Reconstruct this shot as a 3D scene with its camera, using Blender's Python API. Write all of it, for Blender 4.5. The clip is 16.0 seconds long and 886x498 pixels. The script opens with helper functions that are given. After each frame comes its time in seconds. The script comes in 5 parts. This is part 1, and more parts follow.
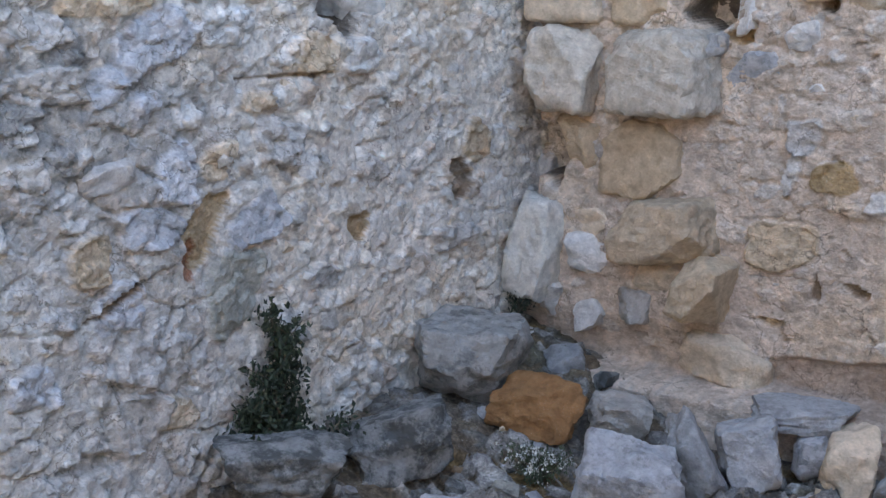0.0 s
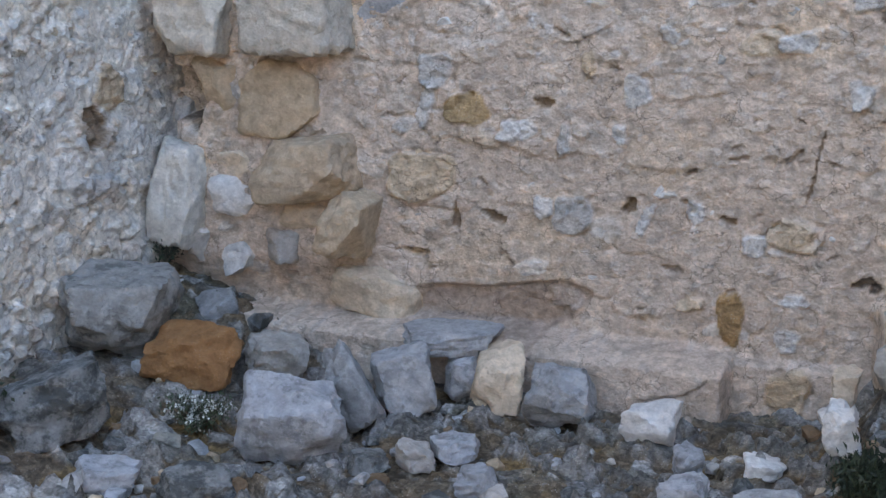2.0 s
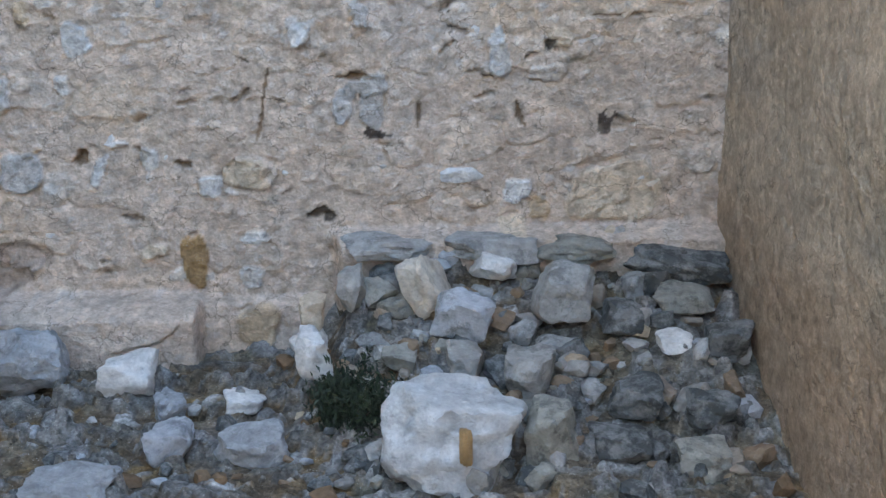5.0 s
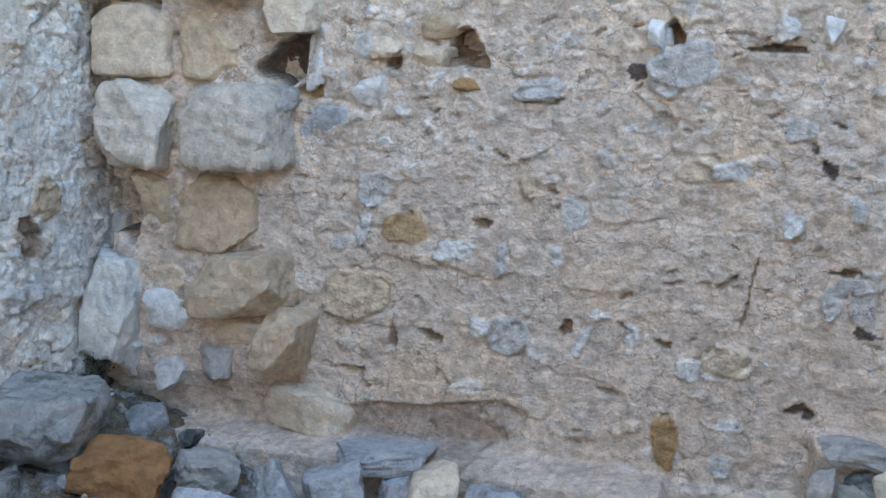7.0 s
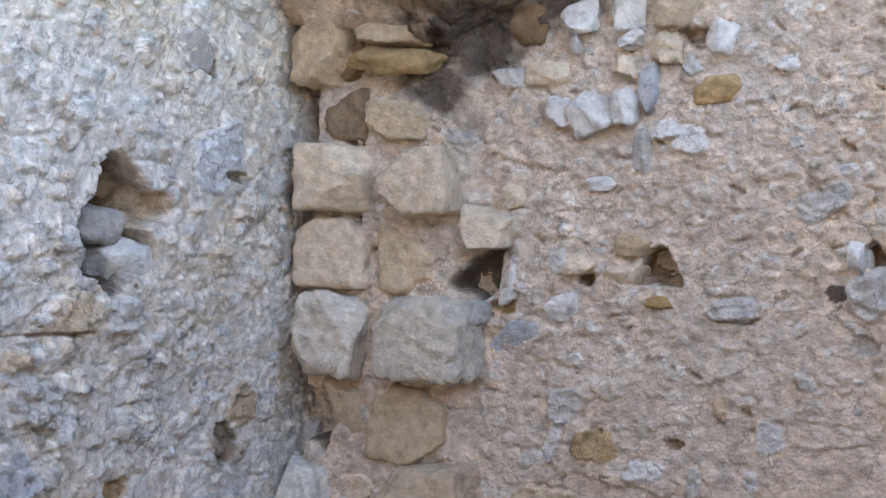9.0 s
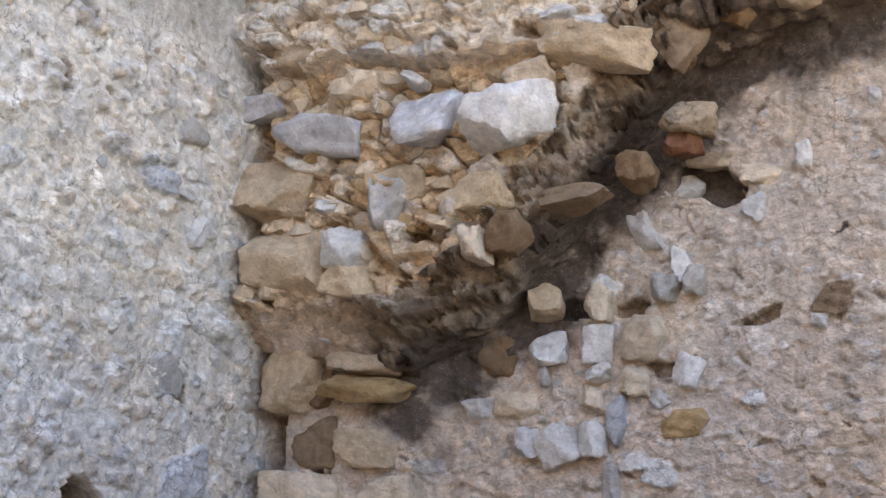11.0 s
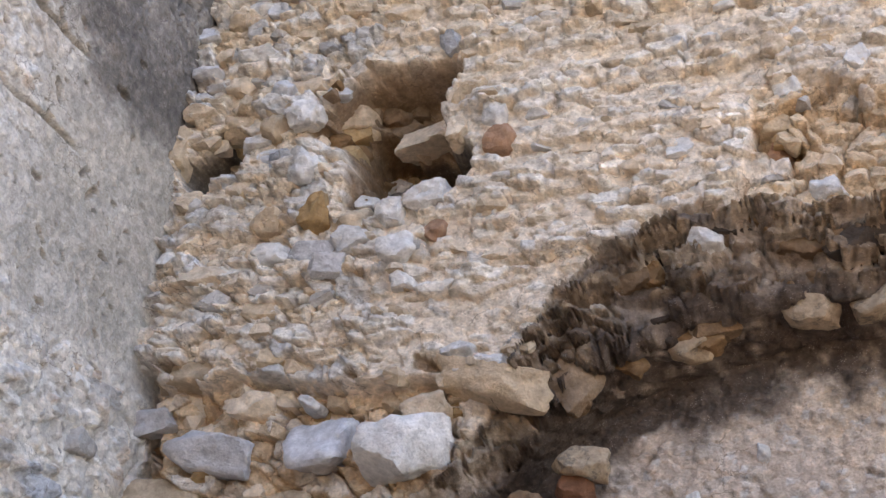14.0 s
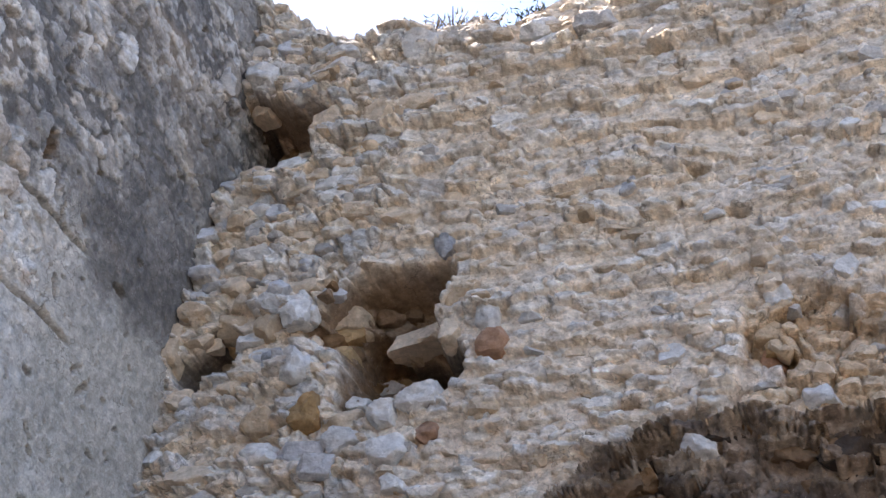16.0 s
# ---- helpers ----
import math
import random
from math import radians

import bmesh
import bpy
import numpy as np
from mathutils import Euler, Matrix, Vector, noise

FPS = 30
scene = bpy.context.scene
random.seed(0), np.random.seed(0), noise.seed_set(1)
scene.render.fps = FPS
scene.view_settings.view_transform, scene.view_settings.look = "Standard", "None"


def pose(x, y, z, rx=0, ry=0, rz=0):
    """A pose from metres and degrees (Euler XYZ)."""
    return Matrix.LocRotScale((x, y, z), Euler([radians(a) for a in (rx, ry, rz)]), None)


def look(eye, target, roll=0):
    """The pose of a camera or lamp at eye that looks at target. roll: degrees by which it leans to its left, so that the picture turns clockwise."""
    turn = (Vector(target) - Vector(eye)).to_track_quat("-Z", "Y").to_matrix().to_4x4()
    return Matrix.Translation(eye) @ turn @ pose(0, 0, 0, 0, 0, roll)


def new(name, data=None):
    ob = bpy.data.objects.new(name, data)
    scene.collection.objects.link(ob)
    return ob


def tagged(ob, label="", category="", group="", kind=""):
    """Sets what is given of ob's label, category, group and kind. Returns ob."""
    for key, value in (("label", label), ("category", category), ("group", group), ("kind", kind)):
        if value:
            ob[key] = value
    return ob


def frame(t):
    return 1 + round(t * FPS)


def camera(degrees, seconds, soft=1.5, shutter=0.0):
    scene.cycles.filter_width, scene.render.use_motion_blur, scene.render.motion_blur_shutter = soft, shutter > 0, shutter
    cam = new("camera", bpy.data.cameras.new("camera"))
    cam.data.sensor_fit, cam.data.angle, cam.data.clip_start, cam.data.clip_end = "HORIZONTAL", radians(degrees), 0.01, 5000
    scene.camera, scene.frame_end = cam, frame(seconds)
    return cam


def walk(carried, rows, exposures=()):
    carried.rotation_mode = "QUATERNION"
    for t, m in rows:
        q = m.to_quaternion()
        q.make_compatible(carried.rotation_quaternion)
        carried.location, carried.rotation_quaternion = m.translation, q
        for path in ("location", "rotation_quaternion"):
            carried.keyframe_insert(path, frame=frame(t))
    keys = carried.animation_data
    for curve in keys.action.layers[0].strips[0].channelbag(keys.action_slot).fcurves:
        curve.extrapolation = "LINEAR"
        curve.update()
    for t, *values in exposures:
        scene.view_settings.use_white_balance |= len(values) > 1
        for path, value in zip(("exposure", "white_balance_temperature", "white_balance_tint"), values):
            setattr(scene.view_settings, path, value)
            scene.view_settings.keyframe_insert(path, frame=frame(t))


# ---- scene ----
EYE = (0.0, -4.25, 1.65)
cam = camera(36.2, 16.0)
walk(cam, [
    (0.0, pose(*EYE, 77.74, -0.48, 36.10)),
    (0.5, pose(*EYE, 77.15, -0.05, 33.23)),
    (1.0, pose(*EYE, 76.53, 0.28, 30.32)),
    (1.5, pose(*EYE, 75.88, 0.45, 26.24)),
    (2.0, pose(*EYE, 75.29, 0.14, 20.70)),
    (2.5, pose(*EYE, 74.65, -0.23, 14.88)),
    (3.0, pose(*EYE, 74.05, -0.12, 9.22)),
    (3.5, pose(*EYE, 73.44, -0.01, 4.03)),
    (3.7, pose(*EYE, 73.22, 0.01, 2.08)),
    (4.3, pose(*EYE, 72.90, 0.05, -1.90)),
    (4.8, pose(*EYE, 72.85, 0.10, -3.00)),
    (5.3, pose(*EYE, 73.10, 0.12, -1.10)),
    (5.8, pose(*EYE, 74.20, 0.00, 3.31)),
    (6.0, pose(*EYE, 75.37, -0.45, 5.96)),
    (6.5, pose(*EYE, 78.08, -0.85, 12.42)),
    (7.0, pose(*EYE, 80.33, -1.58, 18.35)),
    (7.5, pose(*EYE, 81.95, -1.93, 22.54)),
    (8.0, pose(*EYE, 83.53, -2.18, 25.13)),
    (8.5, pose(*EYE, 85.89, -2.27, 26.24)),
    (9.0, pose(*EYE, 89.13, -2.43, 26.47)),
    (9.5, pose(*EYE, 92.60, -2.60, 26.46)),
    (10.0, pose(*EYE, 96.10, -2.80, 26.22)),
    (10.2, pose(*EYE, 97.51, -2.92, 26.05)),
    (12.3, pose(*EYE, 110.49, -3.82, 22.79)),
    (12.5, pose(*EYE, 111.33, -4.04, 22.35)),
    (13.0, pose(*EYE, 113.37, -4.56, 21.32)),
    (13.5, pose(*EYE, 115.40, -5.04, 20.34)),
    (14.0, pose(*EYE, 117.40, -5.53, 19.58)),
    (14.5, pose(*EYE, 119.27, -5.83, 19.11)),
    (15.0, pose(*EYE, 121.28, -6.02, 18.91)),
    (15.5, pose(*EYE, 123.61, -6.10, 18.87)),
    (16.0, pose(*EYE, 126.00, -6.17, 18.82)),
], exposures=[(0.0, 3.45, 7350, 13), (2.0, 3.48, 7200, 10), (3.7, 3.58, 6900, 7), (6.5, 3.63, 6650, 1), (7.5, 3.63, 6950, 8), (8.5, 3.54, 7350, 13), (10.0, 3.2, 7950, 17), (13.0, 2.77, 7650, 22), (15.0, 2.68, 7050, 22), (16.0, 2.2, 6500, 19)])

# ---- light: open sky, the sun behind both tall walls, so that all of the corner lies in shade ----
world = bpy.data.worlds.new("sky")
scene.world = world
world.use_nodes = True
wn = world.node_tree
sky = wn.nodes.new("ShaderNodeTexSky")
sky.sky_type, sky.sun_disc = "NISHITA", False
sky.sun_elevation, sky.sun_rotation = radians(50), radians(-86)
bg = wn.nodes["Background"]
wn.links.new(sky.outputs[0], bg.inputs[0])
bg.inputs[1].default_value = 0.12
sun = new("sun", bpy.data.lights.new("sun", "SUN"))
sun.data.energy, sun.data.angle, sun.data.color = 5.0, radians(0.5), (1.0, 0.93, 0.84)
SUN_TO = Vector((math.sin(radians(-86)) * math.cos(radians(50)), math.cos(radians(-86)) * math.cos(radians(50)), math.sin(radians(50))))
sun.matrix_world = look(SUN_TO * 40, (0, 0, 0))


# ---- numeric noise ----
def lattice(ix, iy, seed):
    h = (ix.astype(np.int64) * 374761393 + iy.astype(np.int64) * 668265263 + seed * 1442695041) & 0xFFFFFFFF
    h = ((h ^ (h >> 13)) * 1274126177) & 0xFFFFFFFF
    return ((h ^ (h >> 16)) & 0xFFFF) / 65535.0


def value_noise(x, y, seed):
    ix, iy = np.floor(x), np.floor(y)
    fx, fy = x - ix, y - iy
    fx, fy = fx * fx * (3 - 2 * fx), fy * fy * (3 - 2 * fy)
    a, b = lattice(ix, iy, seed), lattice(ix + 1, iy, seed)
    c, d = lattice(ix, iy + 1, seed), lattice(ix + 1, iy + 1, seed)
    return (a + (b - a) * fx) * (1 - fy) + (c + (d - c) * fx) * fy


def fbm(x, y, freq, seed, octaves=4, gain=0.5):
    out, amp, total = 0.0, 1.0, 0.0
    for k in range(octaves):
        out = out + amp * value_noise(x * freq + 17.3 * k, y * freq - 9.1 * k, seed + k)
        total, amp, freq = total + amp, amp * gain, freq * 2.03
    return out / total - 0.5


def ramp(x, a, b):
    t = np.clip((x - a) / (b - a), 0, 1)
    return t * t * (3 - 2 * t)


def cells(u, v, size, aspect, seed, bend=0.35):
    """Broken cells over a plane: the gap to the next cell, the place within the cell, and four random numbers of the cell."""
    p = u / size + bend * 2 * fbm(u, v, 0.8 / size, seed + 3, 3)
    q = v / (size * aspect) + bend * 2 * fbm(u, v, 0.8 / (size * aspect), seed + 4, 3)
    ip, iq = np.floor(p), np.floor(q)
    f1, f2 = np.full(u.shape, 9.0), np.full(u.shape, 9.0)
    cx, cy, du, dv = np.zeros_like(u), np.zeros_like(u), np.zeros_like(u), np.zeros_like(u)
    for a in (-1, 0, 1):
        for b in (-1, 0, 1):
            gx, gy = ip + a, iq + b
            ex = p - gx - 0.1 - 0.8 * lattice(gx, gy, seed)
            ey = q - gy - 0.1 - 0.8 * lattice(gx, gy, seed + 1)
            d = np.sqrt(ex * ex + ey * ey)
            best = d < f1
            f2 = np.where(best, f1, np.minimum(f2, d))
            f1 = np.where(best, d, f1)
            cx, cy = np.where(best, gx, cx), np.where(best, gy, cy)
            du, dv = np.where(best, ex, du), np.where(best, ey, dv)
    return f2 - f1, du, dv, [lattice(cx, cy, seed + 10 + k) for k in range(4)]


class Relief:
    """A rough surface over a plane: the height and the colour of its own stuff at each point."""

    def __init__(self, us, vs, base):
        self.us, self.vs = us, vs
        self.u, self.v = np.meshgrid(us, vs)
        self.along = self.v                    # how far one has gone up the surface
        self.h = np.zeros_like(self.u)
        self.c = np.empty(self.u.shape + (3,))
        self.c[:] = base
        self.rng = np.random.default_rng(5)

    def tint(self, colour, mask):
        self.c += (np.array(colour) - self.c) * np.clip(mask, 0, 1)[..., None]

    def rubble(self, mask, size, aspect, height, seed, tones, cover=0.7, fill=0.6, groove=0.0, tilt=0.9, edge=0.2, box=None):
        """Angular stones packed over the masked surface, each with its own face, tone and joint; fill: the share that shows."""
        w = (slice(None), slice(None))
        if box is not None:
            i0, i1 = np.searchsorted(self.us, box[:2])
            j0, j1 = np.searchsorted(self.vs, box[2:])
            w = (slice(j0, j1), slice(i0, i1))
        mask = mask[w]
        gap, du, dv, r = cells(self.u[w], self.along[w], size, aspect, seed)
        shown = (r[0] < fill) * mask
        face = ramp(gap, 0.03, edge)
        lift = 0.35 + 0.65 * r[1] + tilt * (du * (r[2] - 0.5) + dv * (r[3] - 0.6)) * 1.6
        self.h[w] += shown * face * height * lift
        if groove:
            self.h[w] -= mask * groove * (1 - ramp(gap, 0.0, 0.10)) * ramp(r[2] + r[1], 0.5, 0.9)
        if tones:
            pick = np.array(tones)[(r[3] * 0.999 * len(tones)).astype(int)] * (0.82 + 0.36 * r[2])[..., None]
            self.c[w] += (pick - self.c[w]) * (shown * ramp(gap, 0.05, 0.12) * cover)[..., None]

    def stamp(self, u, v, a, b, rot=0.0, h=0.01, colour=None, k=2.6, edge=0.25, cover=1.0, rough=0.3, ragged=1.0):
        """Sets a stone (h > 0) or a pit (h < 0) of half-sizes a, b into the surface."""
        r = max(a, b) * 1.35
        i0, i1 = np.searchsorted(self.us, (u - r, u + r))
        j0, j1 = np.searchsorted(self.vs, (v - r, v + r))
        if i1 - i0 < 2 or j1 - j0 < 2:
            return
        w = (slice(j0, j1), slice(i0, i1))
        ca, sa = math.cos(rot), math.sin(rot)
        du, dv = self.u[w] - u, self.v[w] - v
        p, q = (du * ca + dv * sa) / a, (dv * ca - du * sa) / b
        ang = np.arctan2(q, p)
        g = self.rng.uniform(0, 6.28, 4)
        d = (np.abs(p) ** k + np.abs(q) ** k) ** (1 / k)
        d = d * (1 + ragged * (0.10 * np.sin(2 * ang + g[0]) + 0.08 * np.sin(3 * ang + g[1]) + 0.05 * np.sin(5 * ang + g[2])))
        d = d + 0.22 * fbm(self.u[w], self.v[w], 0.9 / max(min(a, b), 0.01), 81, 2)
        m = ramp(1 - d, 0, edge)
        tilt = 1 + rough * (p * math.cos(g[3]) + q * math.sin(g[3]))
        self.h[w] += h * m * tilt
        if colour is not None:
            self.c[w] += (np.array(colour) - self.c[w]) * (ramp(1 - d, 0.0, 0.08) * cover)[..., None]

    def mesh(self, name, place, keep=None):
        ny, nx = self.u.shape
        co = place(self.u, self.v, self.h).reshape(-1, 3)
        n = np.arange(ny * nx).reshape(ny, nx)
        quads = np.stack([n[:-1, :-1], n[:-1, 1:], n[1:, 1:], n[1:, :-1]], -1).reshape(-1, 4)
        if keep is not None:
            k = keep.reshape(-1)
            quads = quads[k[quads].all(1)]
        me = bpy.data.meshes.new(name)
        me.vertices.add(len(co))
        me.vertices.foreach_set("co", co.astype(np.float32).ravel())
        me.loops.add(quads.size)
        me.loops.foreach_set("vertex_index", quads.astype(np.int32).ravel())
        me.polygons.add(len(quads))
        me.polygons.foreach_set("loop_start", np.arange(0, quads.size, 4, dtype=np.int32))
        me.polygons.foreach_set("use_smooth", np.ones(len(quads), dtype=bool))
        me.update(calc_edges=True)
        me.validate()
        at = me.color_attributes.new("stuff", "FLOAT_COLOR", "POINT")
        rgba = np.ones((len(co), 4), dtype=np.float32)
        rgba[:, :3] = np.clip(self.c, 0.01, 0.85).reshape(-1, 3)
        at.data.foreach_set("color", rgba.ravel())
        return me


# ---- materials ----
def nodes_of(name):
    m = bpy.data.materials.new(name)
    m.use_nodes = True
    t = m.node_tree
    return m, t, t.nodes["Principled BSDF"], lambda kind, **kw: make_node(t, kind, kw)


def make_node(tree, kind, settings):
    n = tree.nodes.new("ShaderNode" + kind)
    for key, value in settings.items():
        n.inputs[key.replace("_", " ")].default_value = value
    return n


def grain(t, N, scale, detail=6.0, rough=0.65):
    co = N("NewGeometry")
    n = N("TexNoise", Scale=scale, Detail=detail, Roughness=rough)
    t.links.new(co.outputs["Position"], n.inputs["Vector"])
    return n


def earthy(name, colour=None, attribute=False, spots=(0.62, 0.58, 0.52), dark=(0.11, 0.10, 0.09), contrast=0.5, bump=0.012, random_tint=0.0, lichen=0.0, scale=1.0, pale=0.35, gravel=0.08, grit=40.0, cracks=0.0):
    """Stone or mortar: a colour of its own or from the relief, mottled at two scales, with grit, pores and pale specks."""
    m, t, bsdf, N = nodes_of(name)
    L = t.links.new
    bsdf.inputs["Roughness"].default_value = 0.92
    bsdf.inputs["Specular IOR Level"].default_value = 0.15
    if attribute:
        src = N("Attribute")
        src.attribute_name = "stuff"
        col = src.outputs["Color"]
    else:
        src = N("RGB")
        src.outputs[0].default_value = (*colour, 1)
        col = src.outputs[0]
    # two scales of mottling by brightness
    big, mid, fine = grain(t, N, 5 * scale, 4.0, 0.55), grain(t, N, 26 * scale, 3.0, 0.55), grain(t, N, 110 * scale, 2.0, 0.5)
    if random_tint:
        info = N("ObjectInfo")
        hsv = N("HueSaturation")
        vm = N("MapRange", From_Min=0.0, From_Max=1.0, To_Min=1 - random_tint, To_Max=1 + random_tint)
        L(info.outputs["Random"], vm.inputs["Value"])
        L(vm.outputs[0], hsv.inputs["Value"])
        L(col, hsv.inputs["Color"])
        col = hsv.outputs[0]
    for n, lo, hi in ((big, 1 - 0.35 * contrast, 1 + 0.35 * contrast), (mid, 1 - 0.7 * contrast, 1 + 0.7 * contrast), (fine, 1 - 0.25 * contrast, 1 + 0.25 * contrast)):
        r = N("MapRange", From_Min=0.3, From_Max=0.7, To_Min=lo, To_Max=hi)
        L(n.outputs["Fac"], r.inputs["Value"])
        mul = N("VectorMath")
        mul.operation = "SCALE"
        L(col, mul.inputs[0])
        L(r.outputs[0], mul.inputs["Scale"])
        col = mul.outputs[0]
    # gravel in the mix: each grain has its own tone and its own joint
    co = N("NewGeometry")
    warp = N("VectorMath")
    warp.operation = "MULTIPLY_ADD"
    L(big.outputs["Color"], warp.inputs[0])
    warp.inputs[1].default_value = (0.05, 0.05, 0.05)
    flat = N("VectorMath")
    flat.operation = "MULTIPLY"
    L(co.outputs["Position"], flat.inputs[0])
    flat.inputs[1].default_value = (1.0, 1.0, 1.45)
    L(flat.outputs[0], warp.inputs[2])
    cell = N("TexVoronoi", Scale=grit)
    L(warp.outputs[0], cell.inputs["Vector"])
    bw = N("SeparateColor")
    L(cell.outputs["Color"], bw.inputs[0])
    r = N("MapRange", From_Min=0.0, From_Max=1.0, To_Min=1 - gravel, To_Max=1 + gravel)
    L(bw.outputs[0], r.inputs["Value"])
    mul = N("VectorMath")
    mul.operation = "SCALE"
    L(col, mul.inputs[0])
    L(r.outputs[0], mul.inputs["Scale"])
    col = mul.outputs[0]
    small = N("TexVoronoi", Scale=grit * 2.6)
    L(warp.outputs[0], small.inputs["Vector"])
    bw = N("SeparateColor")
    L(small.outputs["Color"], bw.inputs[0])
    r = N("MapRange", From_Min=0.0, From_Max=1.0, To_Min=1 - gravel * 0.9, To_Max=1 + gravel * 0.9)
    L(bw.outputs[1], r.inputs["Value"])
    mul = N("VectorMath")
    mul.operation = "SCALE"
    L(col, mul.inputs[0])
    L(r.outputs[0], mul.inputs["Scale"])
    col = mul.outputs[0]
    # hairline cracks, here and there
    if cracks:
        vein = N("TexVoronoi", Scale=7.0)
        vein.feature = "DISTANCE_TO_EDGE"
        bent = N("VectorMath")
        bent.operation = "MULTIPLY_ADD"
        L(mid.outputs["Color"], bent.inputs[0])
        bent.inputs[1].default_value = (0.09, 0.09, 0.09)
        L(warp.outputs[0], bent.inputs[2])
        L(bent.outputs[0], vein.inputs["Vector"])
        thin = N("MapRange", From_Min=0.022, From_Max=0.006, To_Min=0.0, To_Max=cracks)
        L(vein.outputs["Distance"], thin.inputs["Value"])
        some = N("MapRange", From_Min=0.50, From_Max=0.56, To_Min=0.0, To_Max=1.0)
        L(big.outputs["Fac"], some.inputs["Value"])
        f = N("Math")
        f.operation = "MULTIPLY"
        L(thin.outputs[0], f.inputs[0])
        L(some.outputs[0], f.inputs[1])
        mix = N("Mix")
        mix.data_type = "RGBA"
        L(f.outputs[0], mix.inputs[0])
        L(col, mix.inputs[6])
        mix.inputs[7].default_value = (0.09, 0.07, 0.055, 1)
        col = mix.outputs[2]
    # pale grit and dark pores
    for sc, thr, tone, amount in ((120 * scale, 0.24, spots, pale), (75 * scale, 0.12, dark, 0.6)):
        v = N("TexVoronoi", Scale=sc, Randomness=1.0)
        L(co.outputs["Position"], v.inputs["Vector"])
        r = N("MapRange", From_Min=thr, From_Max=thr * 0.6, To_Min=0.0, To_Max=amount)
        L(v.outputs["Distance"], r.inputs["Value"])
        gate = N("MapRange", From_Min=0.48, From_Max=0.60, To_Min=0.0, To_Max=1.0)
        L((mid if sc > 100 else big).outputs["Fac"], gate.inputs["Value"])
        f = N("Math")
        f.operation = "MULTIPLY"
        L(r.outputs[0], f.inputs[0])
        L(gate.outputs[0], f.inputs[1])
        mix = N("Mix")
        mix.data_type = "RGBA"
        L(f.outputs[0], mix.inputs[0])
        L(col, mix.inputs[6])
        mix.inputs[7].default_value = (*tone, 1)
        col = mix.outputs[2]
    if lichen:
        ln = grain(t, N, 14 * scale, 8.0, 0.75)
        r = N("MapRange", From_Min=0.44 if lichen > 0.7 else 0.52, From_Max=0.56 if lichen > 0.7 else 0.60, To_Min=0.0, To_Max=lichen)
        L(ln.outputs["Fac"], r.inputs["Value"])
        mix = N("Mix")
        mix.data_type = "RGBA"
        L(r.outputs[0], mix.inputs[0])
        L(col, mix.inputs[6])
        mix.inputs[7].default_value = (0.06, 0.062, 0.058, 1)
        col = mix.outputs[2]
    L(col, bsdf.inputs["Base Color"])
    # fine relief
    chunk, flake = N("SeparateColor"), N("SeparateColor")
    L(cell.outputs["Color"], chunk.inputs[0])
    L(small.outputs["Color"], flake.inputs[0])
    steps = N("Math")
    steps.operation = "MULTIPLY_ADD"
    L(chunk.outputs[2], steps.inputs[0])
    steps.inputs[1].default_value = 1.3
    L(flake.outputs[2], steps.inputs[2])
    more = N("Math")
    more.operation = "MULTIPLY_ADD"
    L(fine.outputs["Fac"], more.inputs[0])
    more.inputs[1].default_value = 0.5
    worn = N("Math")
    worn.operation = "MULTIPLY_ADD"
    L(mid.outputs["Fac"], worn.inputs[0])
    worn.inputs[1].default_value = 1.6
    half = N("Math")
    half.operation = "MULTIPLY"
    L(steps.outputs[0], half.inputs[0])
    half.inputs[1].default_value = 0.7
    L(half.outputs[0], worn.inputs[2])
    L(worn.outputs[0], more.inputs[2])
    b = N("Bump", Strength=1.0, Distance=bump)
    L(more.outputs[0], b.inputs["Height"])
    L(b.outputs[0], bsdf.inputs["Normal"])
    return m


CREAM, PINK, GREY = (0.58, 0.46, 0.35), (0.565, 0.45, 0.355), (0.50, 0.465, 0.42)
STONE = {                                # base colours of the stones
    "cream": (0.62, 0.50, 0.37), "tan": (0.52, 0.40, 0.275), "white": (0.62, 0.59, 0.55), "grey": (0.43, 0.40, 0.365), "blue": (0.40, 0.40, 0.405),
    # the near-black tone serves sooty stones and the shade inside holes
    "whiteblue": (0.55, 0.54, 0.54), "greengrey": (0.36, 0.35, 0.30), "ochre": (0.36, 0.225, 0.105), "red": (0.30, 0.12, 0.06), "soot_shade": (0.07, 0.052, 0.04),
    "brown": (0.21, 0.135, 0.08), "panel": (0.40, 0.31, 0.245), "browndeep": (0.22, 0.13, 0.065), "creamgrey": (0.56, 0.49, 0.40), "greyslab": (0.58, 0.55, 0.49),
    "creamochre": (0.56, 0.43, 0.30), "browntan": (0.27, 0.19, 0.125), "tansoot": (0.38, 0.29, 0.20), "ochretan": (0.40, 0.27, 0.14), "redbrown": (0.25, 0.12, 0.07),
    "redtan": (0.42, 0.25, 0.16), "paleblue": (0.36, 0.357, 0.353), "ochrerock": (0.33, 0.165, 0.07), "greyrock": (0.328, 0.303, 0.271), "blockdark": (0.295, 0.283, 0.262),
    "tanblock": (0.312, 0.254, 0.197), "dark": (0.221, 0.217, 0.205), "lichgrey": (0.312, 0.291, 0.246), "lichwhite": (0.40, 0.38, 0.35), "whitestripe": (0.508, 0.492, 0.467),
}
LICHEN = {"blue": 0.4, "dark": 0.85, "blockdark": 0.55, "lichgrey": 0.5, "lichwhite": 0.45, "tansoot": 0.6, "paleblue": 0.28, "soot_shade": 0.2}
MAT = {k: earthy(k + "_stone", c, contrast=0.27, bump=0.007, gravel=0.05, random_tint=0.12, lichen=LICHEN.get(k, 0.0), pale=0.08 if k in ("soot_shade", "brown", "browndeep") else 0.16) for k, c in STONE.items()}
